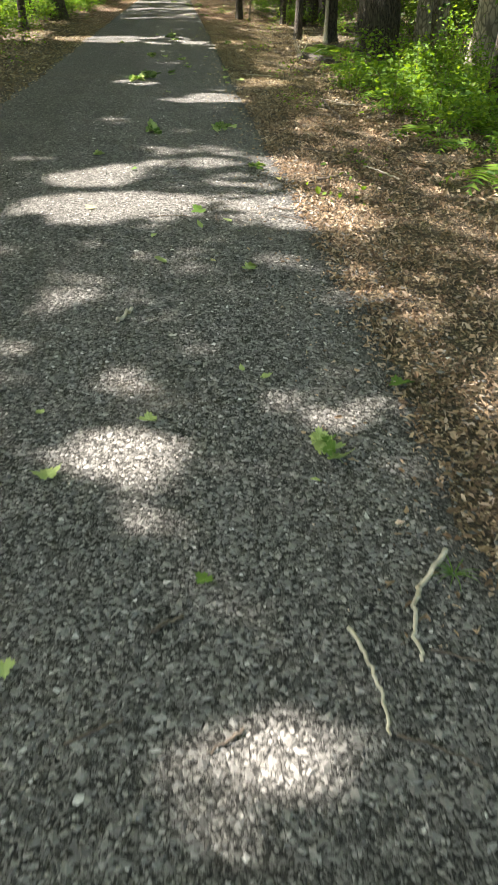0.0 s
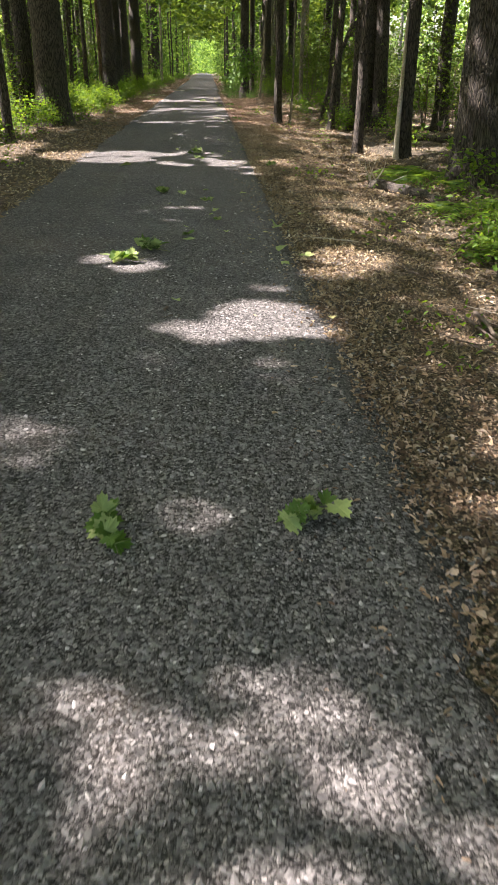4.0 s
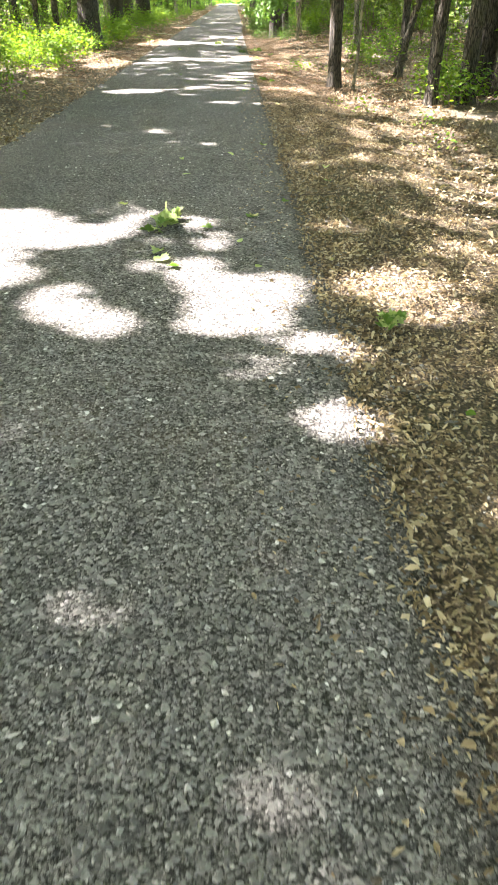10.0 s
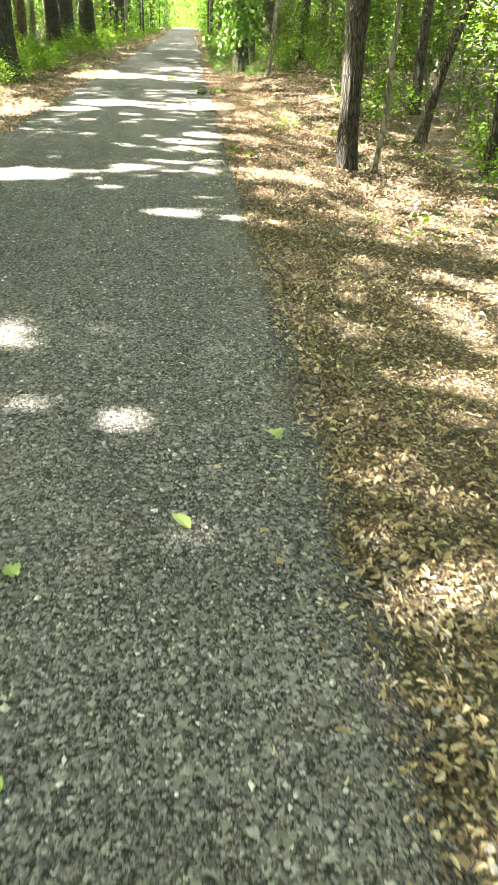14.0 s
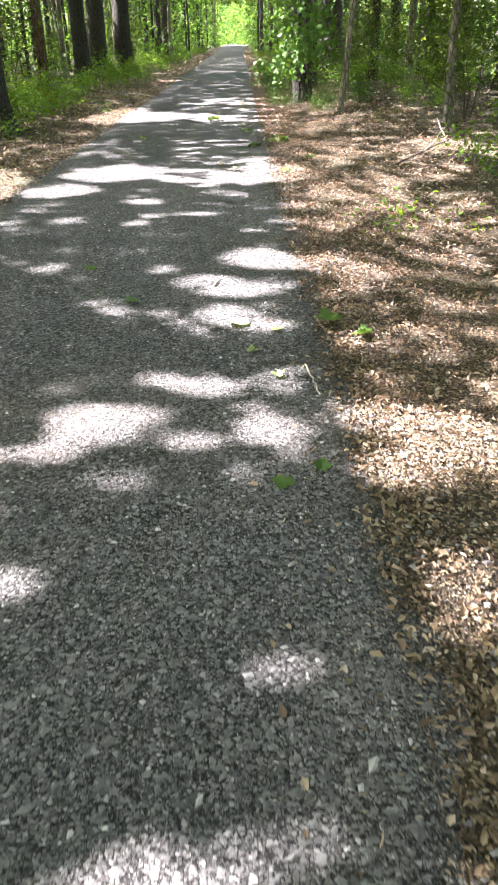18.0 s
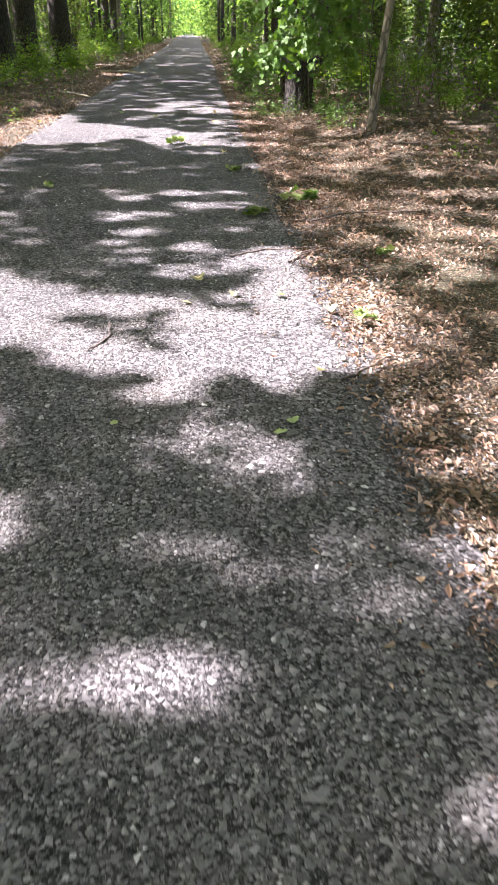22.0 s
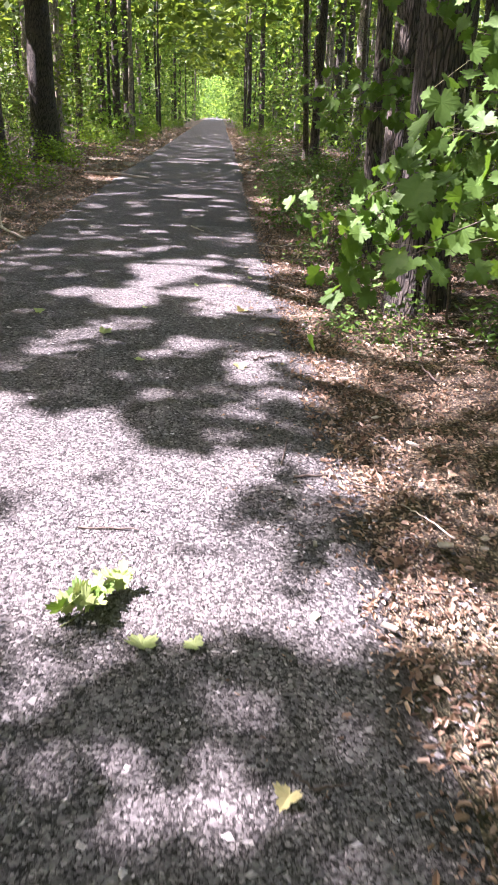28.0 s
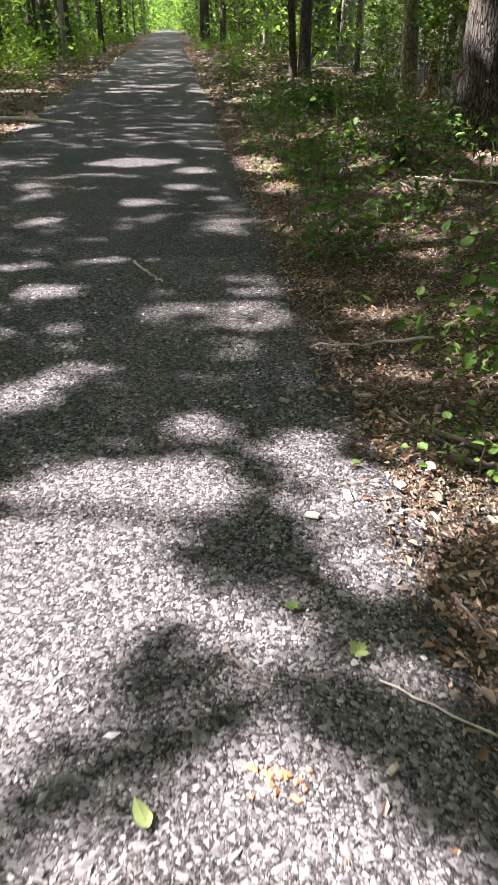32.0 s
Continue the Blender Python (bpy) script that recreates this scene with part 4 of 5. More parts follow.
# ---- undergrowth ----
def shrub_proto(name, label, seed, height, spread_r, leaves, size, stems=5, material=None, category="shrub", group="undergrowth"):
    rng = np.random.default_rng(seed)
    ob = thing(name, label, category, group, pose(0, -200, 0))
    C = []
    for i in range(stems):
        a, d = rng.uniform(0, 2 * math.pi), rng.uniform(0.2, 1.0) * spread_r
        tip = np.array([math.cos(a) * d, math.sin(a) * d, height * rng.uniform(0.6, 1.0)])
        base = np.array([math.cos(a) * 0.05, math.sin(a) * 0.05, -0.03])
        mid = (base + tip) / 2 * (0.75, 0.75, 1.15)
        line = bend([base, mid, tip], 8, rng, 0.012 * height)
        part("stem", put_mesh("stem", *tube(line, np.linspace(0.004 + 0.004 * height, 0.002, 8), 5), TWIG, True), ob)
        k = leaves // stems
        t = rng.uniform(0.25, 1.0, k) ** 0.8
        p = line[np.minimum((t * 7).astype(int), 7)] + rng.normal(0, 0.13 + 0.10 * height * 0.5, (k, 3)) * (1, 1, 0.6)
        C.append(p)
    C = np.concatenate(C)
    C[:, 2] = np.abs(C[:, 2]) + 0.02
    part("foliage", put_mesh("foliage", *leaf_cloud(C, rng.uniform(0.6, 1.3, len(C)) * size, rng, 0.6, 0.5, 0.1, height < 1.0), material or BRUSH), ob)
    return ob


def fern_proto(seed, fronds, length):
    rng = np.random.default_rng(seed)
    ob = thing("fern", "low green fern on the forest floor", "fern", "ferns", pose(0, -200, 0))
    for i in range(fronds):
        a = 2 * math.pi * i / fronds + rng.normal(0, 0.2)
        t = np.linspace(0, 1, 11)
        r = length * t * rng.uniform(0.8, 1.1)
        z = length * (1.1 * t - 1.15 * t * t) * rng.uniform(0.7, 1.1)
        line = np.column_stack([np.cos(a) * r, np.sin(a) * r, z])
        C, S = [], []
        side = np.array([-math.sin(a), math.cos(a), 0])
        pieces = [tube(line, np.linspace(0.004, 0.001, 11), 4)]
        V, F = pieces[0]
        tri = [F[:, [0, 1, 2]], F[:, [0, 2, 3]]]
        n = len(V)
        allv, allf = [V], [np.concatenate(tri)]
        for j in range(2, 11):
            w = length * 0.28 * math.sin(math.pi * (0.12 + 0.88 * t[j])) ** 0.8 + 0.01
            for sg in (-1, 1):
                b = line[j]
                fwd = (line[j] - line[j - 1])
                tip = b + side * sg * w + fwd * 0.6 + (0, 0, -0.02)
                q = np.array([b - fwd * 0.4, tip, b + fwd * 0.45])
                allf.append(np.array([[0, 1, 2]]) + n)
                allv.append(q)
                n += 3
        part("frond", put_mesh("frond", np.concatenate(allv), np.concatenate(allf), BRUSH), ob)
    return ob


def scatter(protos, rng, n, s0, s1, y0, y1, scale0=0.7, scale1=1.3):
    """Copies of things beside the trail; s is the distance from its right edge."""
    for _ in range(n):
        y = rng.uniform(y0, y1)
        x = float(right_edge(y)) + rng.uniform(s0, s1)
        k = rng.uniform(scale0, scale1)
        c = copy_thing(protos[rng.integers(len(protos))], pose(x, y, gz(x, y), 0, 0, rng.uniform(0, 360)))
        c.scale = (k, k, k)


LOW = [shrub_proto("low_shrub", "low leafy shrub in fresh green at the woodland edge", 300 + i, 0.55, 0.35, 190, 0.066, 3) for i in range(4)]
MID = [shrub_proto("leafy_shrub", "waist-high green shrub in the undergrowth", 310 + i, 1.1, 0.55, 290, 0.082, 3) for i in range(4)]
SAP = [shrub_proto("maple_sapling", "young sapling with light green leaves under the trees", 320 + i, 3.2, 0.9, 420, 0.14, 3, CANOPY, "sapling", "saplings") for i in range(4)]
FERN = [fern_proto(330 + i, 7, 0.45) for i in range(2)]
WEED = [shrub_proto("weed", "small green weed growing through the leaf litter", 340 + i, 0.16, 0.10, 26, 0.05, 2, None, "weed", "weeds") for i in range(3)]
CLUMP = [shrub_proto("weed_clump", "low tangle of dark green weeds over leaf litter", 350 + i, 0.26, 0.22, 120, 0.045, 3, DARKLEAF, "weed", "weeds") for i in range(3)]
rng = np.random.default_rng(31)
L = -WIDTH
# left side
scatter(LOW, rng, 60, L - 3.2, L - 1.1, 12, 100)
scatter(MID, rng, 56, L - 6.0, L - 2.2, 10, 120)
scatter(SAP, rng, 44, L - 9.0, L - 3.0, 8, 130)
scatter(LOW, rng, 36, L - 2.4, L - 0.8, 55, 125)
scatter(LOW, rng, 50, L - 3.0, L - 1.2, 19, 50, 0.8, 1.3)
scatter(MID, rng, 24, L - 3.4, L - 1.8, 24, 50, 0.6, 0.9)
# right side, first stretch: the thicket, then open litter, then brush
scatter(LOW, rng, 40, 1.75, 3.8, 6.5, 15, 0.7, 1.2)
scatter(FERN, rng, 16, 1.6, 3.4, 7, 14, 0.8, 1.4)
scatter(MID, rng, 16, 2.5, 4.6, 6, 15, 0.55, 0.85)
scatter(FERN, rng, 34, 2.0, 4.6, 10, 20, 0.8, 1.5)
scatter(LOW, rng, 40, 0.5, 2.6, 62, 130)
scatter(LOW, rng, 20, 2.8, 5.0, 13, 34)
scatter(MID, rng, 30, 4.5, 9.0, 12, 40)
scatter(SAP, rng, 26, 5.0, 11.0, 8, 48)
scatter(LOW, rng, 8, 2.4, 4.4, 46.5, 51, 0.5, 0.8)
scatter(MID, rng, 24, 4.2, 8.0, 47, 66)
scatter(MID, rng, 18, 2.6, 8.0, 66, 115)
scatter(SAP, rng, 22, 3.6, 9.0, 48, 68)
scatter(SAP, rng, 20, 2.8, 9.0, 68, 130)
scatter(CLUMP, rng, 80, 0.35, 3.2, 52.0, 65, 0.9, 1.7)
scatter(CLUMP, rng, 14, 1.2, 2.6, 46, 51, 0.7, 1.2)
scatter(SAP, rng, 20, 2.7, 6.0, 50, 75, 0.5, 0.95)
scatter(MID, rng, 20, 2.1, 4.6, 48.5, 57, 0.6, 1.0)
scatter(LOW, rng, 22, 2.6, 5.0, 32, 46, 0.7, 1.2)
scatter(SAP, rng, 14, 3.6, 7.0, 33, 48, 0.6, 1.0)
scatter(MID, rng, 14, L - 3.6, L - 1.6, 46, 62, 0.6, 1.0)
scatter(WEED, rng, 40, 0.25, 2.6, 5, 66)
c = copy_thing(LOW[1], pose(3.0, 62.8, gz(3.0, 62.8), 0, 0, 40))
c.scale = (0.9, 0.9, 1.7)
for x, y, k in ((0.86, 48.66, 0.8), (1.06, 48.48, 0.9), (1.32, 48.15, 0.9), (1.42, 48.75, 1.0), (0.98, 50.6, 0.8), (0.9, 51.6, 0.9), (1.12, 52.4, 0.9)):
    c = copy_thing(CLUMP[int(y * 10) % 3], pose(x, y, gz(x, y), 0, 0, 90 * x))
    c.scale = (k, k, k)
scatter(WEED, rng, 26, L - 2.0, L - 0.4, 8, 66)

# foliage of the far woods, which nobody could count
def out_of_light(C):
    """Leaves but those that would shade a gap over the trail."""
    gx, gy = C[:, 0] - SUN.x / SUN.z * C[:, 2], C[:, 1] - SUN.y / SUN.z * C[:, 2]
    s = gx - right_edge(gy)
    return C[~((s > -WIDTH - 0.6) & (s < 2.2) & lit(gx, gy))]


def clumps(rng, cx, cy, cz, each, spread_xyz):
    n = len(cx)
    C = np.repeat(np.column_stack([cx, cy, cz]), each, 0) + rng.normal(0, 1, (n * each, 3)) * spread_xyz
    C[:, 2] = np.maximum(C[:, 2], 0.15)
    return out_of_light(C)


rng = np.random.default_rng(41)
K = 4200
cy = rng.uniform(-12, 235, K)
sd = rng.choice([-1.0, 1.0], K)
cx = right_edge(cy) - 1.5 + sd * (np.where(cy > 95, 3.6, 6.0) + 34 * rng.random(K) ** 1.6)
cz = rng.uniform(0.3, 1.0, K) * rng.choice([1.5, 4.0, 15.0], K, p=[0.25, 0.3, 0.45])
cz = np.where((sd < 0) & (cy < 75) & (cz > 6) & (np.abs(cx) < 16), cz * 0.4, cz)
C = clumps(rng, cx, cy, cz, 32, (0.7, 0.9, 0.45))
size = rng.uniform(0.10, 0.22, len(C)) + 0.012 * np.clip(np.abs(C[:, 0]) - 8, 0, 30)
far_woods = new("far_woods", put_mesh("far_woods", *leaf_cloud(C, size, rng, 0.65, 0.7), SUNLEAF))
tagged(far_woods, "dense sunlit green foliage of the forest behind", "foliage", kind="stuff")

# leafy walls close to the far trail, meeting over it at its end
K = 1500
cy = 74 + 190 * rng.random(K) ** 1.2
half = 3.2 * np.clip(1.0 - (cy - 140) / 95.0, 0.0, 1.0)
cz = 0.4 + 12 * rng.random(K) ** 1.2
cx = right_edge(cy) - 1.5 + rng.choice([-1.0, 1.0], K) * (half + 0.25 * np.clip(6 - cz, 0, 6) * 0.2 + rng.random(K) ** 1.4 * 5.0)
C = clumps(rng, cx, cy, cz, 26, (0.6, 1.0, 0.5))
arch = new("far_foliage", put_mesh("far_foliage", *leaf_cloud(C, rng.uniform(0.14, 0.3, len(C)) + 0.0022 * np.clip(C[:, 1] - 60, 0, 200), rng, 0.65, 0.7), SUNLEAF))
tagged(arch, "bright green foliage closing over the far end of the trail", "foliage", kind="stuff")

# the depth of the forest: a belt of large leafy clumps all around
K = 1500
a = rng.uniform(0, 2 * math.pi, K)
r = rng.uniform(0, 22, K)
cx, cy = np.cos(a) * (52 + r), 105 + np.sin(a) * (175 + r)
cz = rng.uniform(0.5, 24, K)
C = clumps(rng, cx, cy, cz, 26, (2.6, 3.0, 1.4))
belt = new("far_belt", put_mesh("far_belt", *leaf_cloud(C, rng.uniform(0.9, 1.9, len(C)), rng, 0.7, 0.9), CANOPY))
tagged(belt, "solid green depth of the forest all around", "foliage", kind="stuff")


# Fallen fresh leaves and sprigs on the gravel: place, half width, kind.
FALLEN_a = [(0.31, 2.65, 0.04, "s"), (-0.01, 2.30, 0.05, "s"), (0.91, 2.41, 0.09, "c"), (0.49, 1.79, 0.03, "d"), (-0.10, 2.73, 0.02, "s"), (1.26,
    2.90, 0.06, "d"), (1.17, 1.79, 0.06, "g"), (0.80, 4.36, 0.04, "e"), (0.01, 1.51, 0.03, "s"), (0.83, 2.25, 0.02, "e"), (0.66, 3.05, 0.02, "e"),
    (0.74, 2.99, 0.03, "s")]
FALLEN_b = [(-0.32, 12.72, 0.17, "c"), (0.07, 8.57, 0.13, "c"), (0.79, 8.68, 0.13, "c"), (1.00, 6.90, 0.08, "c"), (-0.38, 7.41, 0.06, "s"), (-0.00,
    6.85, 0.03, "d"), (0.52, 5.58, 0.06, "d"), (0.71, 5.26, 0.04, "e"), (0.52, 5.12, 0.03, "e"), (0.31, 4.48, 0.05, "e"), (0.79, 4.32, 0.05, "s"),
    (-0.23, 5.65, 0.04, "y"), (0.23, 5.00, 0.03, "e"), (0.58, 4.47, 0.02, "y"), (0.75, 5.05, 0.02, "e"), (1.14, 6.47, 0.03, "y")]
FALLEN_c = [(-0.15, 13.19, 0.20, "c"), (0.19, 13.64, 0.07, "s"), (0.96, 13.14, 0.08, "e"), (1.22, 12.97, 0.07, "s"), (0.97, 12.76, 0.06, "e"), (1.00,
    14.30, 0.05, "s"), (0.02, 21.68, 0.18, "c"), (-0.29, 16.68, 0.10, "c"), (0.16, 11.53, 0.04, "s"), (1.18, 11.17, 0.03, "y"), (0.75, 13.66, 0.04,
    "y")]
FALLEN_d = [(1.26, 19.72, 0.08, "c"), (-1.05, 19.69, 0.10, "s"), (-0.27, 16.70, 0.10, "c"), (-0.03, 16.50, 0.05, "s"), (0.39, 15.24, 0.05, "s"),
    (0.37, 15.02, 0.03, "e"), (0.74, 16.64, 0.04, "s"), (0.27, 15.93, 0.06, "s"), (-0.14, 15.71, 0.03, "s"), (0.43, 14.64, 0.05, "c"), (1.02, 14.35,
    0.07, "s"), (0.14, 14.23, 0.03, "e"), (0.51, 14.04, 0.03, "s"), (0.42, 14.10, 0.01, "y"), (1.35, 15.12, 0.04, "s"), (0.13, 13.85, 0.08, "d"),
    (0.88, 14.02, 0.03, "y")]
FALLEN_e = [(0.75, 16.67, 0.03, "e"), (0.28, 15.96, 0.07, "c"), (0.22, 16.83, 0.04, "e"), (-0.02, 16.49, 0.07, "s"), (1.29, 19.78, 0.08, "c")]
FALLEN_f = [(-0.01, 21.55, 0.15, "c"), (0.31, 21.57, 0.05, "d"), (-0.38, 22.26, 0.04, "s"), (0.61, 21.91, 0.04, "y"), (0.02, 20.99, 0.05, "s"), (0.04,
    20.79, 0.06, "s"), (0.15, 20.68, 0.05, "d"), (0.62, 20.67, 0.03, "e"), (1.08, 20.81, 0.02, "y"), (0.05, 23.48, 0.05, "e"), (0.51, 21.20, 0.03,
    "e")]
FALLEN_g = [(0.43, 24.39, 0.04, "e"), (-0.07, 24.16, 0.03, "s"), (0.86, 22.37, 0.04, "d"), (0.60, 21.88, 0.06, "d"), (1.31, 23.80, 0.04, "s"), (1.26,
    23.14, 0.04, "s"), (0.73, 25.05, 0.05, "s"), (1.03, 28.69, 0.05, "y")]
FALLEN_h = [(0.33, 32.55, 0.08, "s"), (0.53, 32.45, 0.05, "s"), (0.90, 32.63, 0.10, "d"), (-0.36, 33.03, 0.07, "d"), (-0.82, 33.89, 0.05, "d"), (0.52,
    31.79, 0.04, "s"), (0.38, 32.10, 0.04, "s"), (0.52, 30.73, 0.05, "d"), (0.67, 30.81, 0.04, "d"), (1.06, 32.41, 0.07, "d")]
FALLEN_i = [(-0.10, 38.62, 0.03, "y"), (0.68, 38.53, 0.04, "y"), (0.82, 38.34, 0.09, "c"), (0.43, 40.90, 0.14, "c"), (0.82, 41.46, 0.17, "c"), (-1.45,
    42.08, 0.08, "c"), (0.29, 43.03, 0.09, "c"), (-0.34, 37.17, 0.02, "e"), (0.35, 37.15, 0.04, "e"), (0.28, 37.07, 0.03, "s"), (0.53, 37.66, 0.03,
    "y"), (1.20, 39.64, 0.07, "c")]
FALLEN_j = [(-0.03, 39.04, 0.05, "y"), (0.17, 38.74, 0.03, "y"), (0.42, 38.74, 0.03, "s")]
FALLEN_k = [(-0.38, 45.20, 0.15, "c"), (-0.18, 44.98, 0.06, "s"), (-0.02, 44.99, 0.04, "s"), (0.23, 44.43, 0.04, "y"), (-1.46, 49.18, 0.05, "s"),
    (-0.85, 48.60, 0.05, "s")]
FALLEN_l = [(-0.86, 48.61, 0.06, "s"), (-0.52, 47.93, 0.04, "s"), (0.13, 47.90, 0.05, "y"), (0.18, 49.38, 0.06, "y"), (-0.65, 49.41, 0.03, "s")]
FALLEN_m = [(0.25, 50.74, 0.03, "s"), (-0.24, 50.30, 0.03, "e"), (0.12, 50.92, 0.02, "d")]
FALLEN = FALLEN_a + FALLEN_b + FALLEN_c + FALLEN_d + FALLEN_e + FALLEN_f + FALLEN_g + FALLEN_h + FALLEN_i + FALLEN_j + FALLEN_k + FALLEN_l + FALLEN_m
# Twigs lying about: half thickness and the points of their line.
TWIGS_a = [(0.006, (0.84, 1.59), (0.87, 1.48), (0.88, 1.38), (0.88, 1.27)), (0.008, (1.17, 1.88), (1.06, 1.73), (1.02, 1.65), (1.00, 1.55), (1.00,
    1.47)), (0.005, (0.18, 1.28), (0.30, 1.34)), (0.005, (0.56, 1.30), (0.48, 1.24)), (0.007, (0.35, 1.60), (0.43, 1.65)), (0.003, (0.89, 1.27),
    (0.98, 1.23), (1.05, 1.18)), (0.011, (0.11, 3.60), (0.18, 3.77)), (0.009, (2.13, 11.42), (2.22, 10.1), (2.04, 8.65)), (0.004, (1.03, 1.51), (1.15,
    1.46))]
TWIGS_b = [(0.004, (0.17, 5.42), (0.32, 5.44), (0.48, 5.43)), (0.005, (0.62, 5.47), (0.62, 5.38), (0.63, 5.30)), (0.009, (1.02, 5.63), (1.12, 5.58)),
    (0.005, (1.06, 5.44), (1.16, 5.33), (1.24, 5.23)), (0.011, (1.31, 7.78), (1.53, 7.66), (1.80, 7.61)), (0.016, (2.23, 11.54), (2.14, 10.30)),
    (0.011, (1.44, 6.46), (1.59, 6.53), (1.71, 6.63))]
TWIGS_c = [(0.011, (0.10, 11.36), (0.09, 11.29)), (0.005, (0.15, 11.20), (0.08, 11.16)), (0.004, (0.19, 11.22), (0.18, 11.15), (0.18, 11.09))]
TWIGS_d = [(0.005, (0.44, 31.96), (0.65, 31.96), (0.91, 31.94)), (0.005, (0.67, 31.93), (0.70, 31.70), (0.72, 31.53)), (0.005, (0.61, 32.14), (0.64,
    32.05))]
TWIGS_e = [(0.007, (0.14, 33.38), (0.15, 33.47), (0.17, 33.54)), (0.005, (0.17, 33.30), (0.24, 33.23), (0.27, 33.15)), (0.007, (1.05, 34.65), (1.09,
    34.40), (1.14, 34.28)), (0.006, (1.04, 34.04), (1.12, 33.90)), (0.006, (0.70, 35.01), (0.87, 35.22), (1.02, 35.36))]
TWIGS_f = [(0.009, (0.80, 40.63), (1.15, 40.90), (1.48, 40.99), (1.81, 41.03)), (0.007, (0.54, 39.46), (0.73, 39.75), (0.93, 39.85)), (0.006, (-0.47,
    38.30), (-0.44, 38.15), (-0.48, 38.02), (-0.53, 37.93)), (0.007, (0.60, 37.57), (0.74, 37.71), (0.86, 37.84)), (0.005, (0.54, 37.31), (0.59,
    37.42), (0.64, 37.53)), (0.013, (2.43, 44.30), (2.60, 44.14))]
TWIGS_g = [(0.006, (0.17, 39.60), (0.29, 39.70), (0.42, 39.79), (0.70, 39.82), (0.98, 39.84)), (0.007, (0.76, 39.81), (0.65, 39.69), (0.60, 39.58),
    (0.56, 39.43)), (0.006, (0.81, 40.60), (1.06, 40.78)), (0.007, (-0.92, 41.97), (-0.79, 42.19))]
TWIGS_h = [(0.006, (0.37, 46.24), (0.56, 46.27)), (0.005, (-0.52, 45.73), (-0.28, 45.72)), (0.005, (0.24, 44.51), (0.29, 44.45)), (0.005, (0.29,
    44.45), (0.39, 44.47)), (0.005, (0.32, 46.36), (0.37, 46.70))]
TWIGS_i = [(0.008, (0.23, 48.04), (0.32, 48.11), (0.39, 48.15)), (0.006, (0.45, 47.66), (0.50, 47.73), (0.55, 47.77), (0.64, 47.80)), (0.013, (0.77,
    51.89), (0.96, 51.66), (1.10, 51.31)), (0.007, (0.44, 49.89), (0.50, 50.07))]
TWIGS_j = [(0.010, (-0.50, 54.39), (-0.40, 54.10), (-0.30, 53.94)), (0.004, (-0.07, 50.80), (-0.01, 50.69), (0.05, 50.66)), (0.004, (0.12, 51.09),
    (0.21, 51.03)), (0.011, (1.75, 56.56), (1.80, 55.98), (1.90, 55.64)), (0.015, (0.76, 51.67), (0.92, 51.60)), (0.006, (0.56, 50.95), (0.61,
    50.75)), (0.006, (0.65, 52.08), (0.72, 51.90), (0.81, 51.76))]
TWIGS = TWIGS_a + TWIGS_b + TWIGS_c + TWIGS_d + TWIGS_e + TWIGS_f + TWIGS_g + TWIGS_h + TWIGS_i + TWIGS_j


# ---- leaf litter ----
def litter(rng, n, s0, s1, y0, y1, size0, size1, thick, bias=1.0):
    y = rng.uniform(y0, y1, n)
    s = s0 + (s1 - s0) * rng.random(n) ** bias
    x = right_edge(y) + s
    return np.column_stack([x, y, ground(x, y) + rng.uniform(-0.012, thick, n)]), rng.uniform(size0, size1, n)


rng = np.random.default_rng(51)
beds = [litter(rng, 70000, -0.06, 1.3, 1.5, 33, 0.012, 0.034, 0.02), litter(rng, 16000, 1.2, 2.8, 1.5, 33, 0.03, 0.07, 0.025),
        litter(rng, 14000, -0.55, 0.3, 1.5, 33, 0.012, 0.038, 0.008, 0.45),
        litter(rng, 48000, -0.10, 1.3, 33, 62, 0.012, 0.038, 0.018), litter(rng, 12000, 1.2, 2.8, 33, 62, 0.03, 0.065, 0.02),
        litter(rng, 9000, -0.6, 0.3, 33, 62, 0.012, 0.036, 0.006, 0.5),
        litter(rng, 20000, L - 1.8, L + 0.10, 6, 64, 0.03, 0.07, 0.018),
        litter(rng, 7000, 2.4, 9, 2, 64, 0.06, 0.13, 0.03), litter(rng, 7000, L - 7, L - 1.6, 4, 64, 0.06, 0.13, 0.03),
        litter(rng, 5000, 0.0, 4.0, 62, 120, 0.08, 0.16, 0.03), litter(rng, 5000, L - 4.0, L, 62, 120, 0.08, 0.16, 0.03)]
C, S = np.concatenate([b[0] for b in beds]), np.concatenate([b[1] for b in beds])
S = S * rng.uniform(0.6, 1.35, len(S))
close = (C[:, 0] > right_edge(C[:, 1]) - 0.6) & (C[:, 0] < right_edge(C[:, 1]) + 0.75) & (C[:, 1] < 54)
V, F = joined([leaf_cloud(C[close][::2], S[close][::2] * 1.1, rng, 0.26, 0.5, 0.2, True, 0.08), leaf_cloud(C[close][1::2], S[close][1::2], rng, 0.5, 0.55, 0.22, True, 0.16), leaf_cloud(C[~close], S[~close], rng, 0.46, 0.45, 0.14)])
bed = new("leaf_litter", put_mesh("leaf_litter", V, F, LITTER))
tagged(bed, "dry tan and brown leaf litter along both sides of the trail", "leaf litter", kind="stuff")

# ---- loose stones on the trail ----
rng = np.random.default_rng(61)


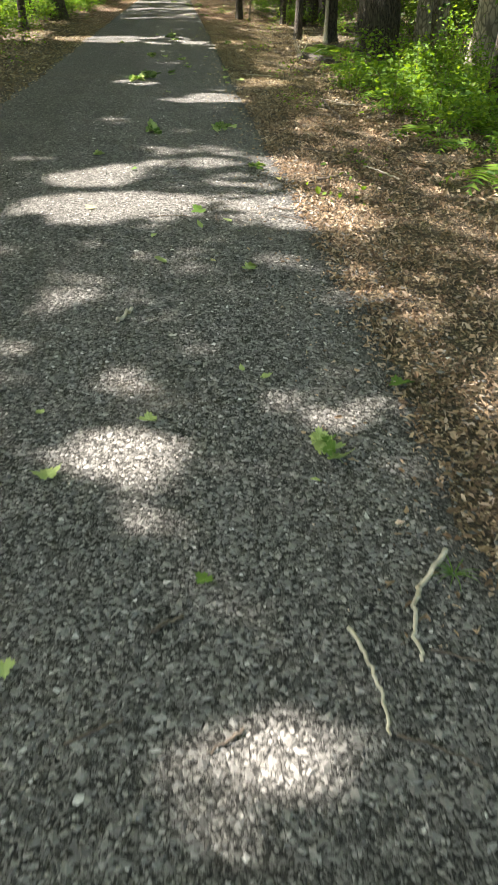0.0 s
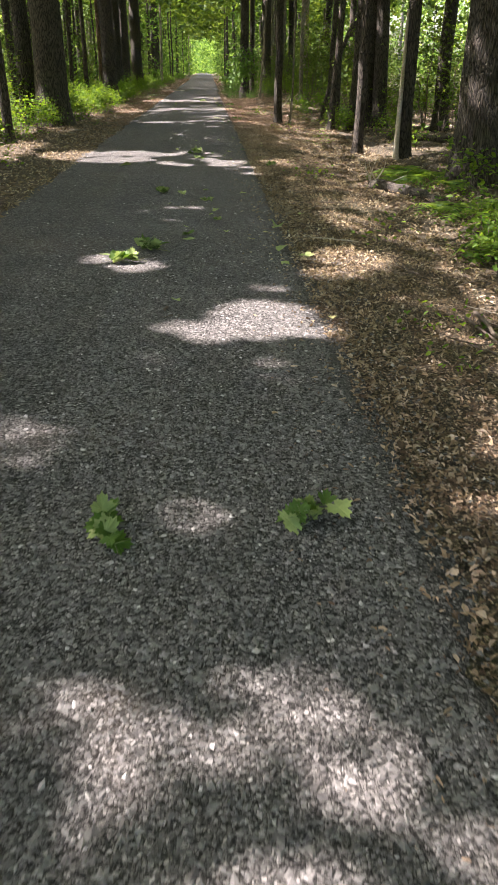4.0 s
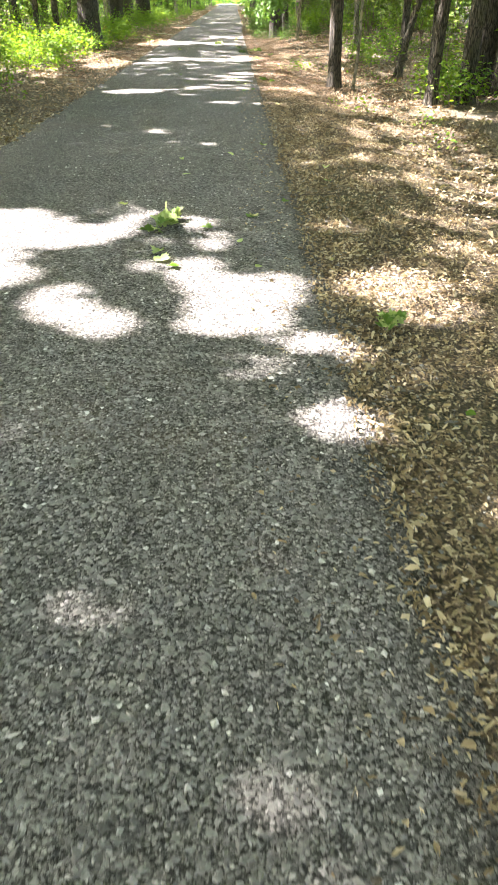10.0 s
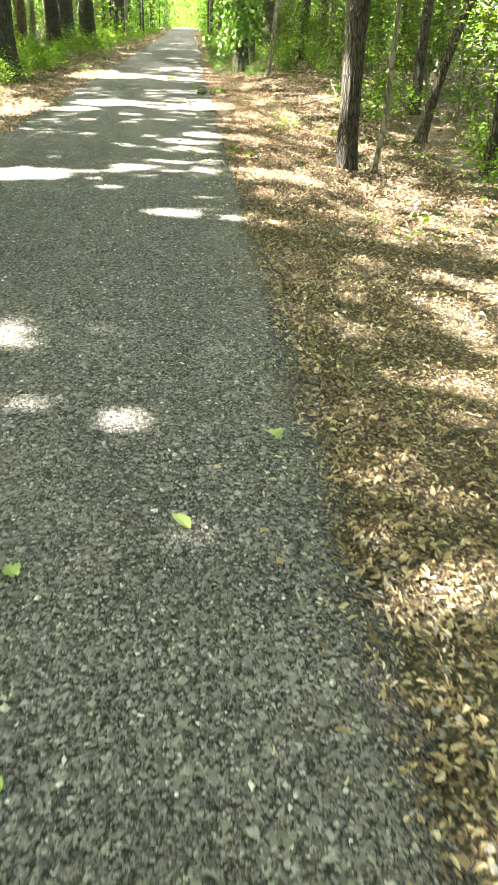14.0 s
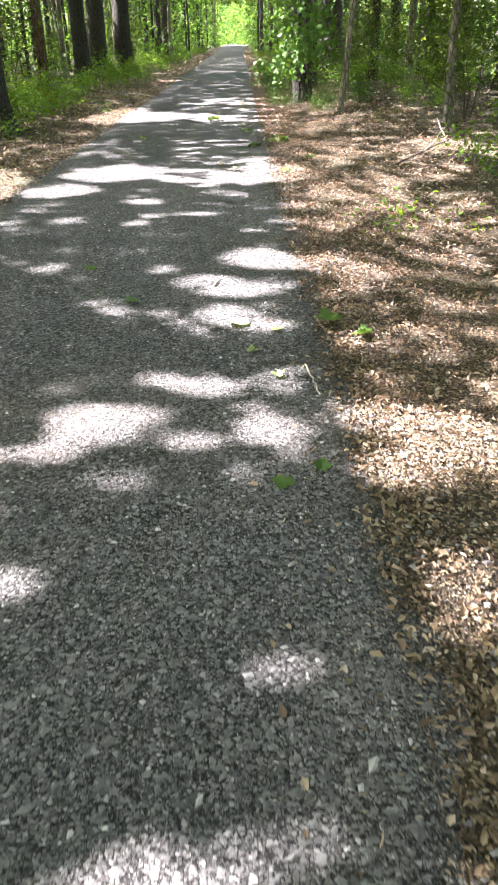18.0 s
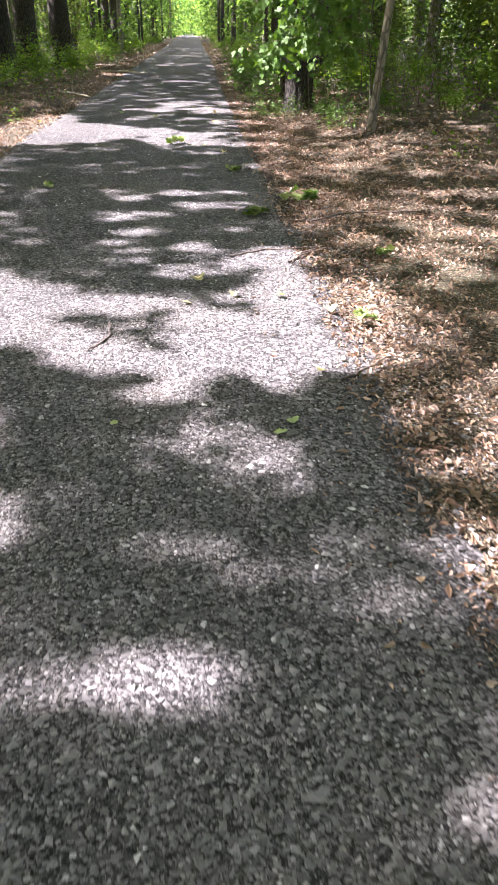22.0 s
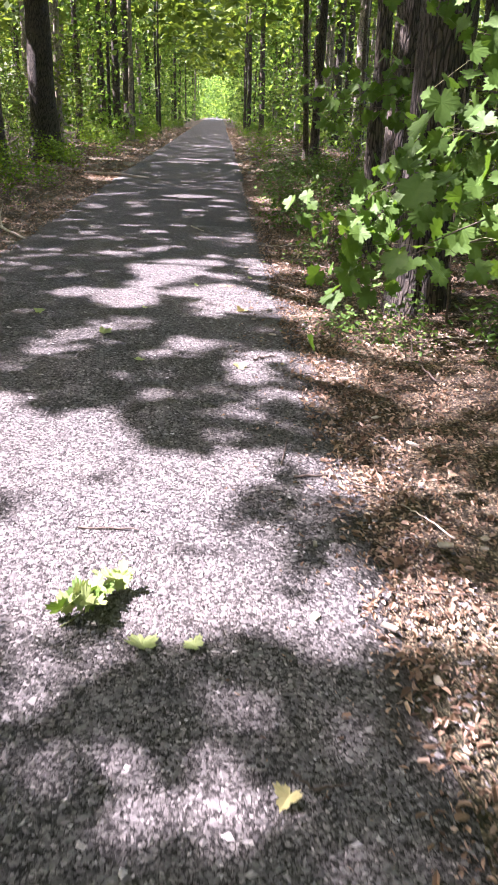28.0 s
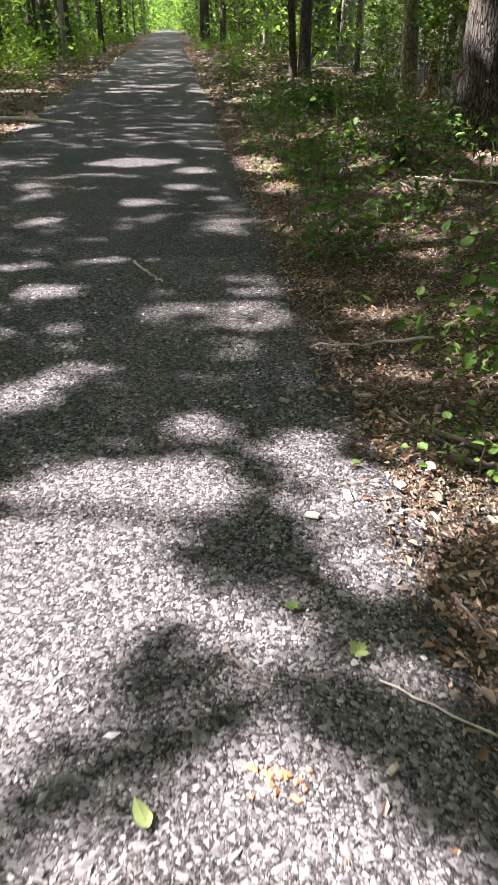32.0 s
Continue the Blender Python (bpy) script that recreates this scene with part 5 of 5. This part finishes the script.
def stones(n, s0, s1, y0, y1, r0, r1):
    y = rng.uniform(y0, y1, n)
    x = right_edge(y) + rng.uniform(s0, s1, n)
    r = r0 + (r1 - r0) * rng.random(n) ** 2.4
    base = np.array([(1, 0.1, -0.5), (0.1, 1, -0.5), (-1, -0.1, -0.5), (-0.1, -1, -0.5), (0, 0, 1)], float)
    tri = np.array([(0, 1, 4), (1, 2, 4), (2, 3, 4), (3, 0, 4)])
    V = base[None] * rng.uniform(0.7, 1.35, (n, 5, 1)) + rng.normal(0, 0.2, (n, 5, 3)) * (1, 1, 0.5)
    V[:, 4, :2] += rng.normal(0, 0.45, (n, 2))
    V *= np.stack([rng.uniform(0.8, 1.4, n), rng.uniform(0.7, 1.1, n), rng.uniform(0.26, 0.46, n)], -1)[:, None]
    a, b = rng.uniform(0, 2 * np.pi, n), rng.normal(0, 0.13, n)
    ca, sa, cb, sb = np.cos(a)[:, None], np.sin(a)[:, None], np.cos(b)[:, None], np.sin(b)[:, None]
    X, Y, Z = V[..., 0], V[..., 1] * cb - V[..., 2] * sb, V[..., 1] * sb + V[..., 2] * cb
    V = np.stack([X * ca - Y * sa, X * sa + Y * ca, Z], -1) * r[:, None, None]
    V += np.column_stack([x, y, ground(x, y) + 0.006 + r * 0.12])[:, None]
    return V.reshape(-1, 3), (np.arange(n)[:, None, None] * 5 + tri[None]).reshape(-1, 3)


V, F = joined([stones(215000, -1.45, -0.1, 1.0, 54.5, 0.005, 0.014), stones(44000, -2.1, -1.45, 2, 56, 0.006, 0.015), stones(22000, -3.0, -2.1, 4, 62, 0.007, 0.016), stones(12000, -0.12, 0.35, 1, 60, 0.005, 0.013),
               stones(1600, -2.6, 0.1, 1, 58, 0.012, 0.021)])
loose = new("loose_gravel", put_mesh("loose_gravel", V, F, STONE))
tagged(loose, "loose angular grey gravel with a few pale chips", "gravel", kind="stuff")

# ---- fallen leaves ----
rng = np.random.default_rng(71)
KINDS = {"s": (MAPLE_OUT, FRESH, "fallen pale green maple leaf lying on the gravel"), "e": (OVAL_OUT, FRESH, "fallen oval light green leaf on the gravel"),
         "d": (MAPLE_OUT, DARKLEAF, "fallen dark green curled leaf on the gravel"), "y": (MAPLE_OUT, YELLOW, "fallen yellowed maple leaf on the gravel")}
for x, y, w, kind in FALLEN:
    z = gz(x, y) + 0.02
    turn = rng.uniform(0, 360)
    if kind in KINDS:
        out, material, label = KINDS[kind]
        leaf = new("fallen_leaf", put_mesh("fallen_leaf", *leaf_blade(out, w * 1.05, rng, 0.5), material, False))
        leaf.matrix_world = pose(x, y, z, rng.normal(0, 9), rng.normal(0, 9), turn)
        tagged(leaf, label, "leaf", "fallen leaves")
    elif kind == "g":
        tuft = thing("grass_tuft", "small tuft of green grass blades at the gravel's edge", "grass", m=pose(x, y, gz(x, y)))
        for i in range(14):
            a, l = rng.uniform(0, 2 * math.pi), rng.uniform(0.6, 1.3) * w * 1.3
            t = np.linspace(0, 1, 5)
            line = np.column_stack([np.cos(a) * l * t, np.sin(a) * l * t, l * (0.9 * t - 0.6 * t * t)])
            part("blade", put_mesh("blade", *tube(line, np.linspace(0.003, 0.0006, 5), 4), DARKLEAF), tuft)
    else:
        sprig = thing("leaf_sprig", "broken twig with fresh green maple leaves on the gravel", "sprig", "fallen leaves", pose(x, y, z, 0, 0, turn))
        t = np.linspace(-1, 1, 7)
        line = np.column_stack([t * w, 0.15 * w * np.sin(t * 2), np.full(7, 0.004)])
        part("stem", put_mesh("stem", *tube(line, np.linspace(0.003, 0.0015, 7), 5), STEM, True), sprig)
        for i in range(int(rng.integers(13, 19))):
            q = rng.uniform(-1, 1)
            m = pose(q * w * 0.85, rng.normal(0, 0.16) * w, 0.006 + rng.uniform(0, 0.3) * w, rng.normal(10, 26), rng.normal(0, 28), rng.uniform(0, 360))
            part("leaf", put_mesh("leaf", *moved(leaf_blade(MAPLE_OUT * (rng.uniform(0.55, 0.95), 1.0), min(0.065, w * rng.uniform(0.34, 0.52)), rng, 0.55), m), FRESH if rng.random() < 0.55 else DARKLEAF), sprig)

# ---- twigs ----
rng = np.random.default_rng(81)
for i, (r, *line) in enumerate(TWIGS):
    r = max(r, 0.004)
    pts = [(x, y, gz(x, y) + 0.008 + r) for x, y in line]
    n = 5 * len(pts)
    P = bend(pts, n, rng, r * 0.5)
    twig = new("twig", put_mesh("twig", *tube(P, np.linspace(r, r * 0.55, n), 7), DEADWOOD if i < 2 or rng.random() < 0.12 and r < 0.012 else TWIG, True))
    tagged(twig, "thin dry bent twig lying on the ground", "twig", "fallen twigs")

# short twigs strewn over the right verge
for i in range(64):
    y = rng.uniform(43.5, 58.0) if i < 40 else rng.uniform(3.0, 30.0)
    x, a, l = float(right_edge(y)) + rng.uniform(0.0, 1.5), rng.uniform(0, math.pi), rng.uniform(0.10, 0.34)
    r = rng.uniform(0.003, 0.008)
    ends = [(x + q * l * math.cos(a), y + q * l * math.sin(a)) for q in (-1, -0.3, 0.4, 1)]
    P = bend([(px, py, gz(px, py) + 0.018 + r) for px, py in ends], 14, rng, r * 0.7)
    twig = new("twig", put_mesh("twig", *tube(P, np.linspace(r, r * 0.5, 14), 6), DEADWOOD if i % 6 == 0 else TWIG, True))
    tagged(twig, "short brown twig lying in the leaf litter", "twig", "fallen twigs")

# ---- pale wood chips at the right edge, and a crumbled rusty-brown bit of rotten wood ----
rng = np.random.default_rng(85)
for i in range(34):
    y = rng.uniform(44.5, 52.5)
    x = float(right_edge(y)) + rng.uniform(-0.35, 0.55)
    l, w = rng.uniform(0.016, 0.034), rng.uniform(0.008, 0.016)
    ring = np.array([(-l, -w), (l * 0.9, -w * 0.8), (l, w * 0.6), (0.1 * l, w), (-l * 0.95, w * 0.7)]) * rng.uniform(0.85, 1.15, (5, 2))
    V = np.vstack([np.column_stack([ring, np.zeros(5)]), np.column_stack([ring * 0.93, np.full(5, 0.006) + rng.uniform(0, 0.003, 5)])])
    j = np.arange(5)
    F = np.concatenate([np.column_stack([j, (j + 1) % 5, 5 + (j + 1) % 5]), np.column_stack([j, 5 + (j + 1) % 5, 5 + j]), [[5, 6, 7], [5, 7, 8], [5, 8, 9]]])
    chip = new("wood_chip", put_mesh("wood_chip", V, F, DEADWOOD))
    chip.matrix_world = pose(x, y, gz(x, y) + 0.012, rng.normal(0, 8), rng.normal(0, 8), rng.uniform(0, 360))
    tagged(chip, "pale flat wood chip lying on the trail's edge", "wood chip", "wood chips")
crumbs = thing("rotten_wood", "crumbled orange-brown rotten wood on the gravel", "wood", m=pose(0.03, 50.40, gz(0.03, 50.40) + 0.01))
for i in range(16):
    l = rng.uniform(0.006, 0.016)
    V = np.array([(-1, -0.5, 0), (1, -0.6, 0), (0.7, 0.6, 0), (-0.8, 0.5, 0), (0, 0, 0.5)]) * l * rng.uniform(0.7, 1.3, (5, 1))
    m = pose(rng.normal(0, 0.035), rng.normal(0, 0.03), 0.001, 0, 0, rng.uniform(0, 360))
    part("crumb", put_mesh("crumb", *moved((V, np.array([(0, 1, 4), (1, 2, 4), (2, 3, 4), (3, 0, 4)])), m), RUST), crumbs)

# ---- the maple bough that hangs over the verge beside the stout oak ----
def maple_bough(base, tips, leaves, rng):
    bough = thing("young_maple", "young maple with broad light green leaves overhanging the trail's edge", "sapling", m=pose(*base))
    V, F = trunk_arrays(0.009, 1.9, (-0.08, -0.05), rng, 10, 14, 0.03, 0.3, 0.05)
    part("trunk", put_mesh("trunk", V, F, TWIG, True), bough)
    for tip in tips:
        t = np.array(tip) - base
        z = t[2] * 0.75 + 0.25
        start = np.array([-0.08 * z, -0.05 * z, z])
        line = bend([start, start * 0.5 + t * 0.5 + (0, 0, 0.12), t], 12, rng, 0.012)
        twig = part("branch", put_mesh("branch", *tube(line, np.linspace(0.008, 0.002, 12), 6), TWIG, True), bough)
        for i in range(leaves):
            q = line[int(rng.integers(5, 12))]
            c = q + rng.normal(0, 1, 3) * (0.15, 0.14, 0.12)
            size = rng.uniform(0.042, 0.08)
            m = Matrix.Translation(c) @ pose(0, 0, 0, rng.normal(-58, 20), rng.normal(0, 24), rng.normal(165, 75))
            stalk = tube(np.array([q, (q + c) / 2 + (0, 0, 0.02), c]), [0.0012, 0.001, 0.001], 4)
            part("leaf", put_mesh("leaf", *moved(leaf_blade(MAPLE_OUT, size, rng, 0.25), m), MAPLE), twig)
            if i % 6 == 0:
                part("stalk", put_mesh("stalk", *stalk, STEM, True), twig)
    return bough


rng = np.random.default_rng(91)
maple_bough((2.5, 47.3, 0.12), [(0.70, 45.7, 1.15), (0.80, 45.8, 1.50), (1.05, 45.6, 1.35), (1.25, 45.7, 1.70), (0.95, 46.1, 1.80), (1.40, 45.8, 1.15), (1.60, 45.8, 1.50), (1.15, 46.2, 2.05), (0.62, 46.3, 0.95), (1.75, 46.1, 1.85), (1.3, 46.3, 1.0), (1.9, 46.0, 1.25)], 40, rng)
maple_bough((1.75, 49.0, 0.12), [(0.60, 48.5, 0.78), (0.85, 48.4, 0.92), (1.05, 48.3, 0.75), (1.3, 48.4, 0.95), (0.95, 48.3, 1.05), (1.25, 48.3, 1.25), (1.45, 48.3, 1.1), (1.2, 48.5, 2.3), (1.5, 48.4, 1.4)], 34, rng)
maple_bough((2.9, 50.4, 0.12), [(0.62, 50.15, 1.55), (0.75, 50.25, 1.66), (0.98, 50.2, 1.56), (1.1, 50.3, 1.8), (0.8, 50.4, 1.82), (1.4, 50.3, 1.9), (1.35, 50.1, 1.66), (1.7, 49.9, 2.2)], 22, rng)


# ---- single things along the way ----
def flag(x, y):
    ob = thing("marker_flag", "small red plastic marker flag on a thin stake beside the trail", "marker flag", m=pose(x, y, gz(x, y)))
    part("stake", put_mesh("stake", *tube([(0, 0, -0.05), (0.0, 0, 0.2), (0.01, 0, 0.42)], [0.006, 0.006, 0.006], 6), TWIG, True), ob, "dark thin stake")
    u, v = np.meshgrid(np.linspace(0, 1, 9), np.linspace(0, 1, 7))
    P = np.stack([0.01 + 0.28 * u, 0.05 * np.sin(u * 7 + v * 2) * u, 0.20 + 0.20 * v + 0.03 * np.sin(u * 5) - 0.05 * u], -1).reshape(-1, 3)
    part("flag", put_mesh("flag", P, grid_faces(7, 9), RED, True), ob, "crumpled red plastic flag")


flag(-4.95, 49.6)


def fallen_log(name, label, a, b, r, material, seed, snags=()):
    """A log lying from a to b, with broken branches."""
    rng = np.random.default_rng(seed)
    A, B = np.array([*a, gz(*a) + r * 0.6]), np.array([*b, gz(*b) + r * 0.6])
    ob = thing(name, label, "log", m=Matrix.Translation(A))
    line = bend([A - A, (B - A) * 0.5 + (0, 0, 0.02), B - A], 14, rng, r * 0.15)
    rad = r * np.linspace(1.0, 0.7, 14) * rng.uniform(0.9, 1.1, 14)
    rad[0] = rad[-1] = 0.01
    part("stem", put_mesh("stem", *tube(line, rad, 12), material, True), ob)
    for f, d, l in snags:
        start = (B - A) * f
        V, F = limb_arrays(start, d, l, 0.016, rng)
        part("branch", put_mesh("branch", V, F, DEADWOOD, True), ob, "bleached bare branch")


fallen_log("fallen_log", "dark rotting log with bleached upright branches among ferns", (2.75, 18.9), (3.5, 16.9), 0.09, OAKBARK, 401,
           ((0.05, (-0.3, 0.1, 0.9), 0.42), (0.1, (0.25, 0.0, 0.8), 0.5), (0.15, (-0.7, 0.0, 0.5), 0.45), (0.2, (0.6, 0.1, 0.6), 0.4), (0.02, (0.1, 0.2, 1.0), 0.55)))
fallen_log("fallen_log", "pale barkless log lying at the wood's edge", (-3.6, 63.4), (-1.9, 62.5), 0.035, DEADWOOD, 402, ((0.5, (-0.3, 0, 0.7), 0.2),))
fallen_log("fallen_log", "thin dead branch lying in the litter", (2.3, 39.0), (3.9, 42.0), 0.012, TWIG, 403, ((0.35, (0.5, 0.1, 0.4), 0.5), (0.7, (-0.4, 0.2, 0.6), 0.4)))
fallen_log("fallen_log", "grey dead branch lying in the undergrowth", (1.9, 56.6), (3.2, 55.3), 0.013, DEADWOOD, 404, ((0.4, (0.2, 0.3, 0.4), 0.4),))
fallen_log("fallen_log", "dark dead branch at the foot of an oak", (1.9, 48.4), (2.9, 49.6), 0.04, OAKBARK, 405)
fallen_log("fallen_log", "pale dead branch along the trail's grassy verge", (-3.4, 54.3), (-2.5, 53.0), 0.02, DEADWOOD, 406, ((0.5, (-0.3, 0.2, 0.2), 0.4),))
fallen_log("fallen_log", "mossy log in the shade of the woods", (4.6, 27.2), (6.6, 26.1), 0.10, OAKBARK, 407)

# the broken stump with torn reddish wood, and a low grey stump
for name, label, x, y, r, h, material in (("broken_stump", "splintered stump with torn reddish wood beside a pale tree", 4.32, 64.6, 0.12, 0.75, REDBARK), ("tree_stump", "short grey weathered stump among weeds", 1.95, 57.4, 0.075, 0.3, OAKBARK)):
    rng = np.random.default_rng(int(x * 100))
    V, F = trunk_arrays(r, h, (0.05, 0), rng, 20, 10, 0.08, 0.4)
    top = V[:, 2] > h * 0.8
    V[top, 2] += rng.uniform(-0.5, 0.5, top.sum()) * h * 0.3
    ob = thing(name, label, "stump", m=pose(x, y, gz(x, y)))
    part("stem", put_mesh("stem", V, F, material, True), ob)
    cap = np.column_stack([V[-20:, :2], V[-20:, 2]])
    c = np.vstack([[cap.mean(0) - (0, 0, 0.06)], cap])
    i = np.arange(20)
    part("broken_top", put_mesh("broken_top", c, np.column_stack([np.zeros(20, int), 1 + i, 1 + (i + 1) % 20]), DEADWOOD), ob, "pale splintered wood")

# a grey snag against the dark tree, and a mound of brush further on
ob = thing("dead_snag", "weathered grey snag with peeling bark leaning on a tree", "snag", m=pose(3.92, 22.6, gz(3.92, 22.6)))
V, F = trunk_arrays(0.05, 2.6, (0.02, 0.05), np.random.default_rng(9), 14, 14, 0.12, 0.2)
part("stem", put_mesh("stem", V, F, DEADWOOD, True), ob)
rng = np.random.default_rng(95)
for i in range(26):
    x, y = 2.0 + rng.normal(0, 0.6), 72.5 + rng.normal(0, 1.2)
    a, l = rng.uniform(0, math.pi), rng.uniform(0.5, 1.4)
    z = gz(x, y) + rng.uniform(0.02, 0.3) * math.exp(-((x - 2.0) ** 2) - (y - 72.5) ** 2 / 3)
    line = bend([(-l / 2, 0, 0), (0, 0, 0.04), (l / 2, 0, rng.uniform(-0.02, 0.05))], 8, rng, 0.02)
    stick = new("stick", put_mesh("stick", *tube(line, np.linspace(0.02, 0.008, 8), 6), TWIG if i % 3 else DEADWOOD, True))
    stick.matrix_world = pose(x, y, max(z, gz(x, y) + 0.02), 0, 0, math.degrees(a))
    tagged(stick, "dead stick in a pile of brush by the trail", "stick", "brush pile")
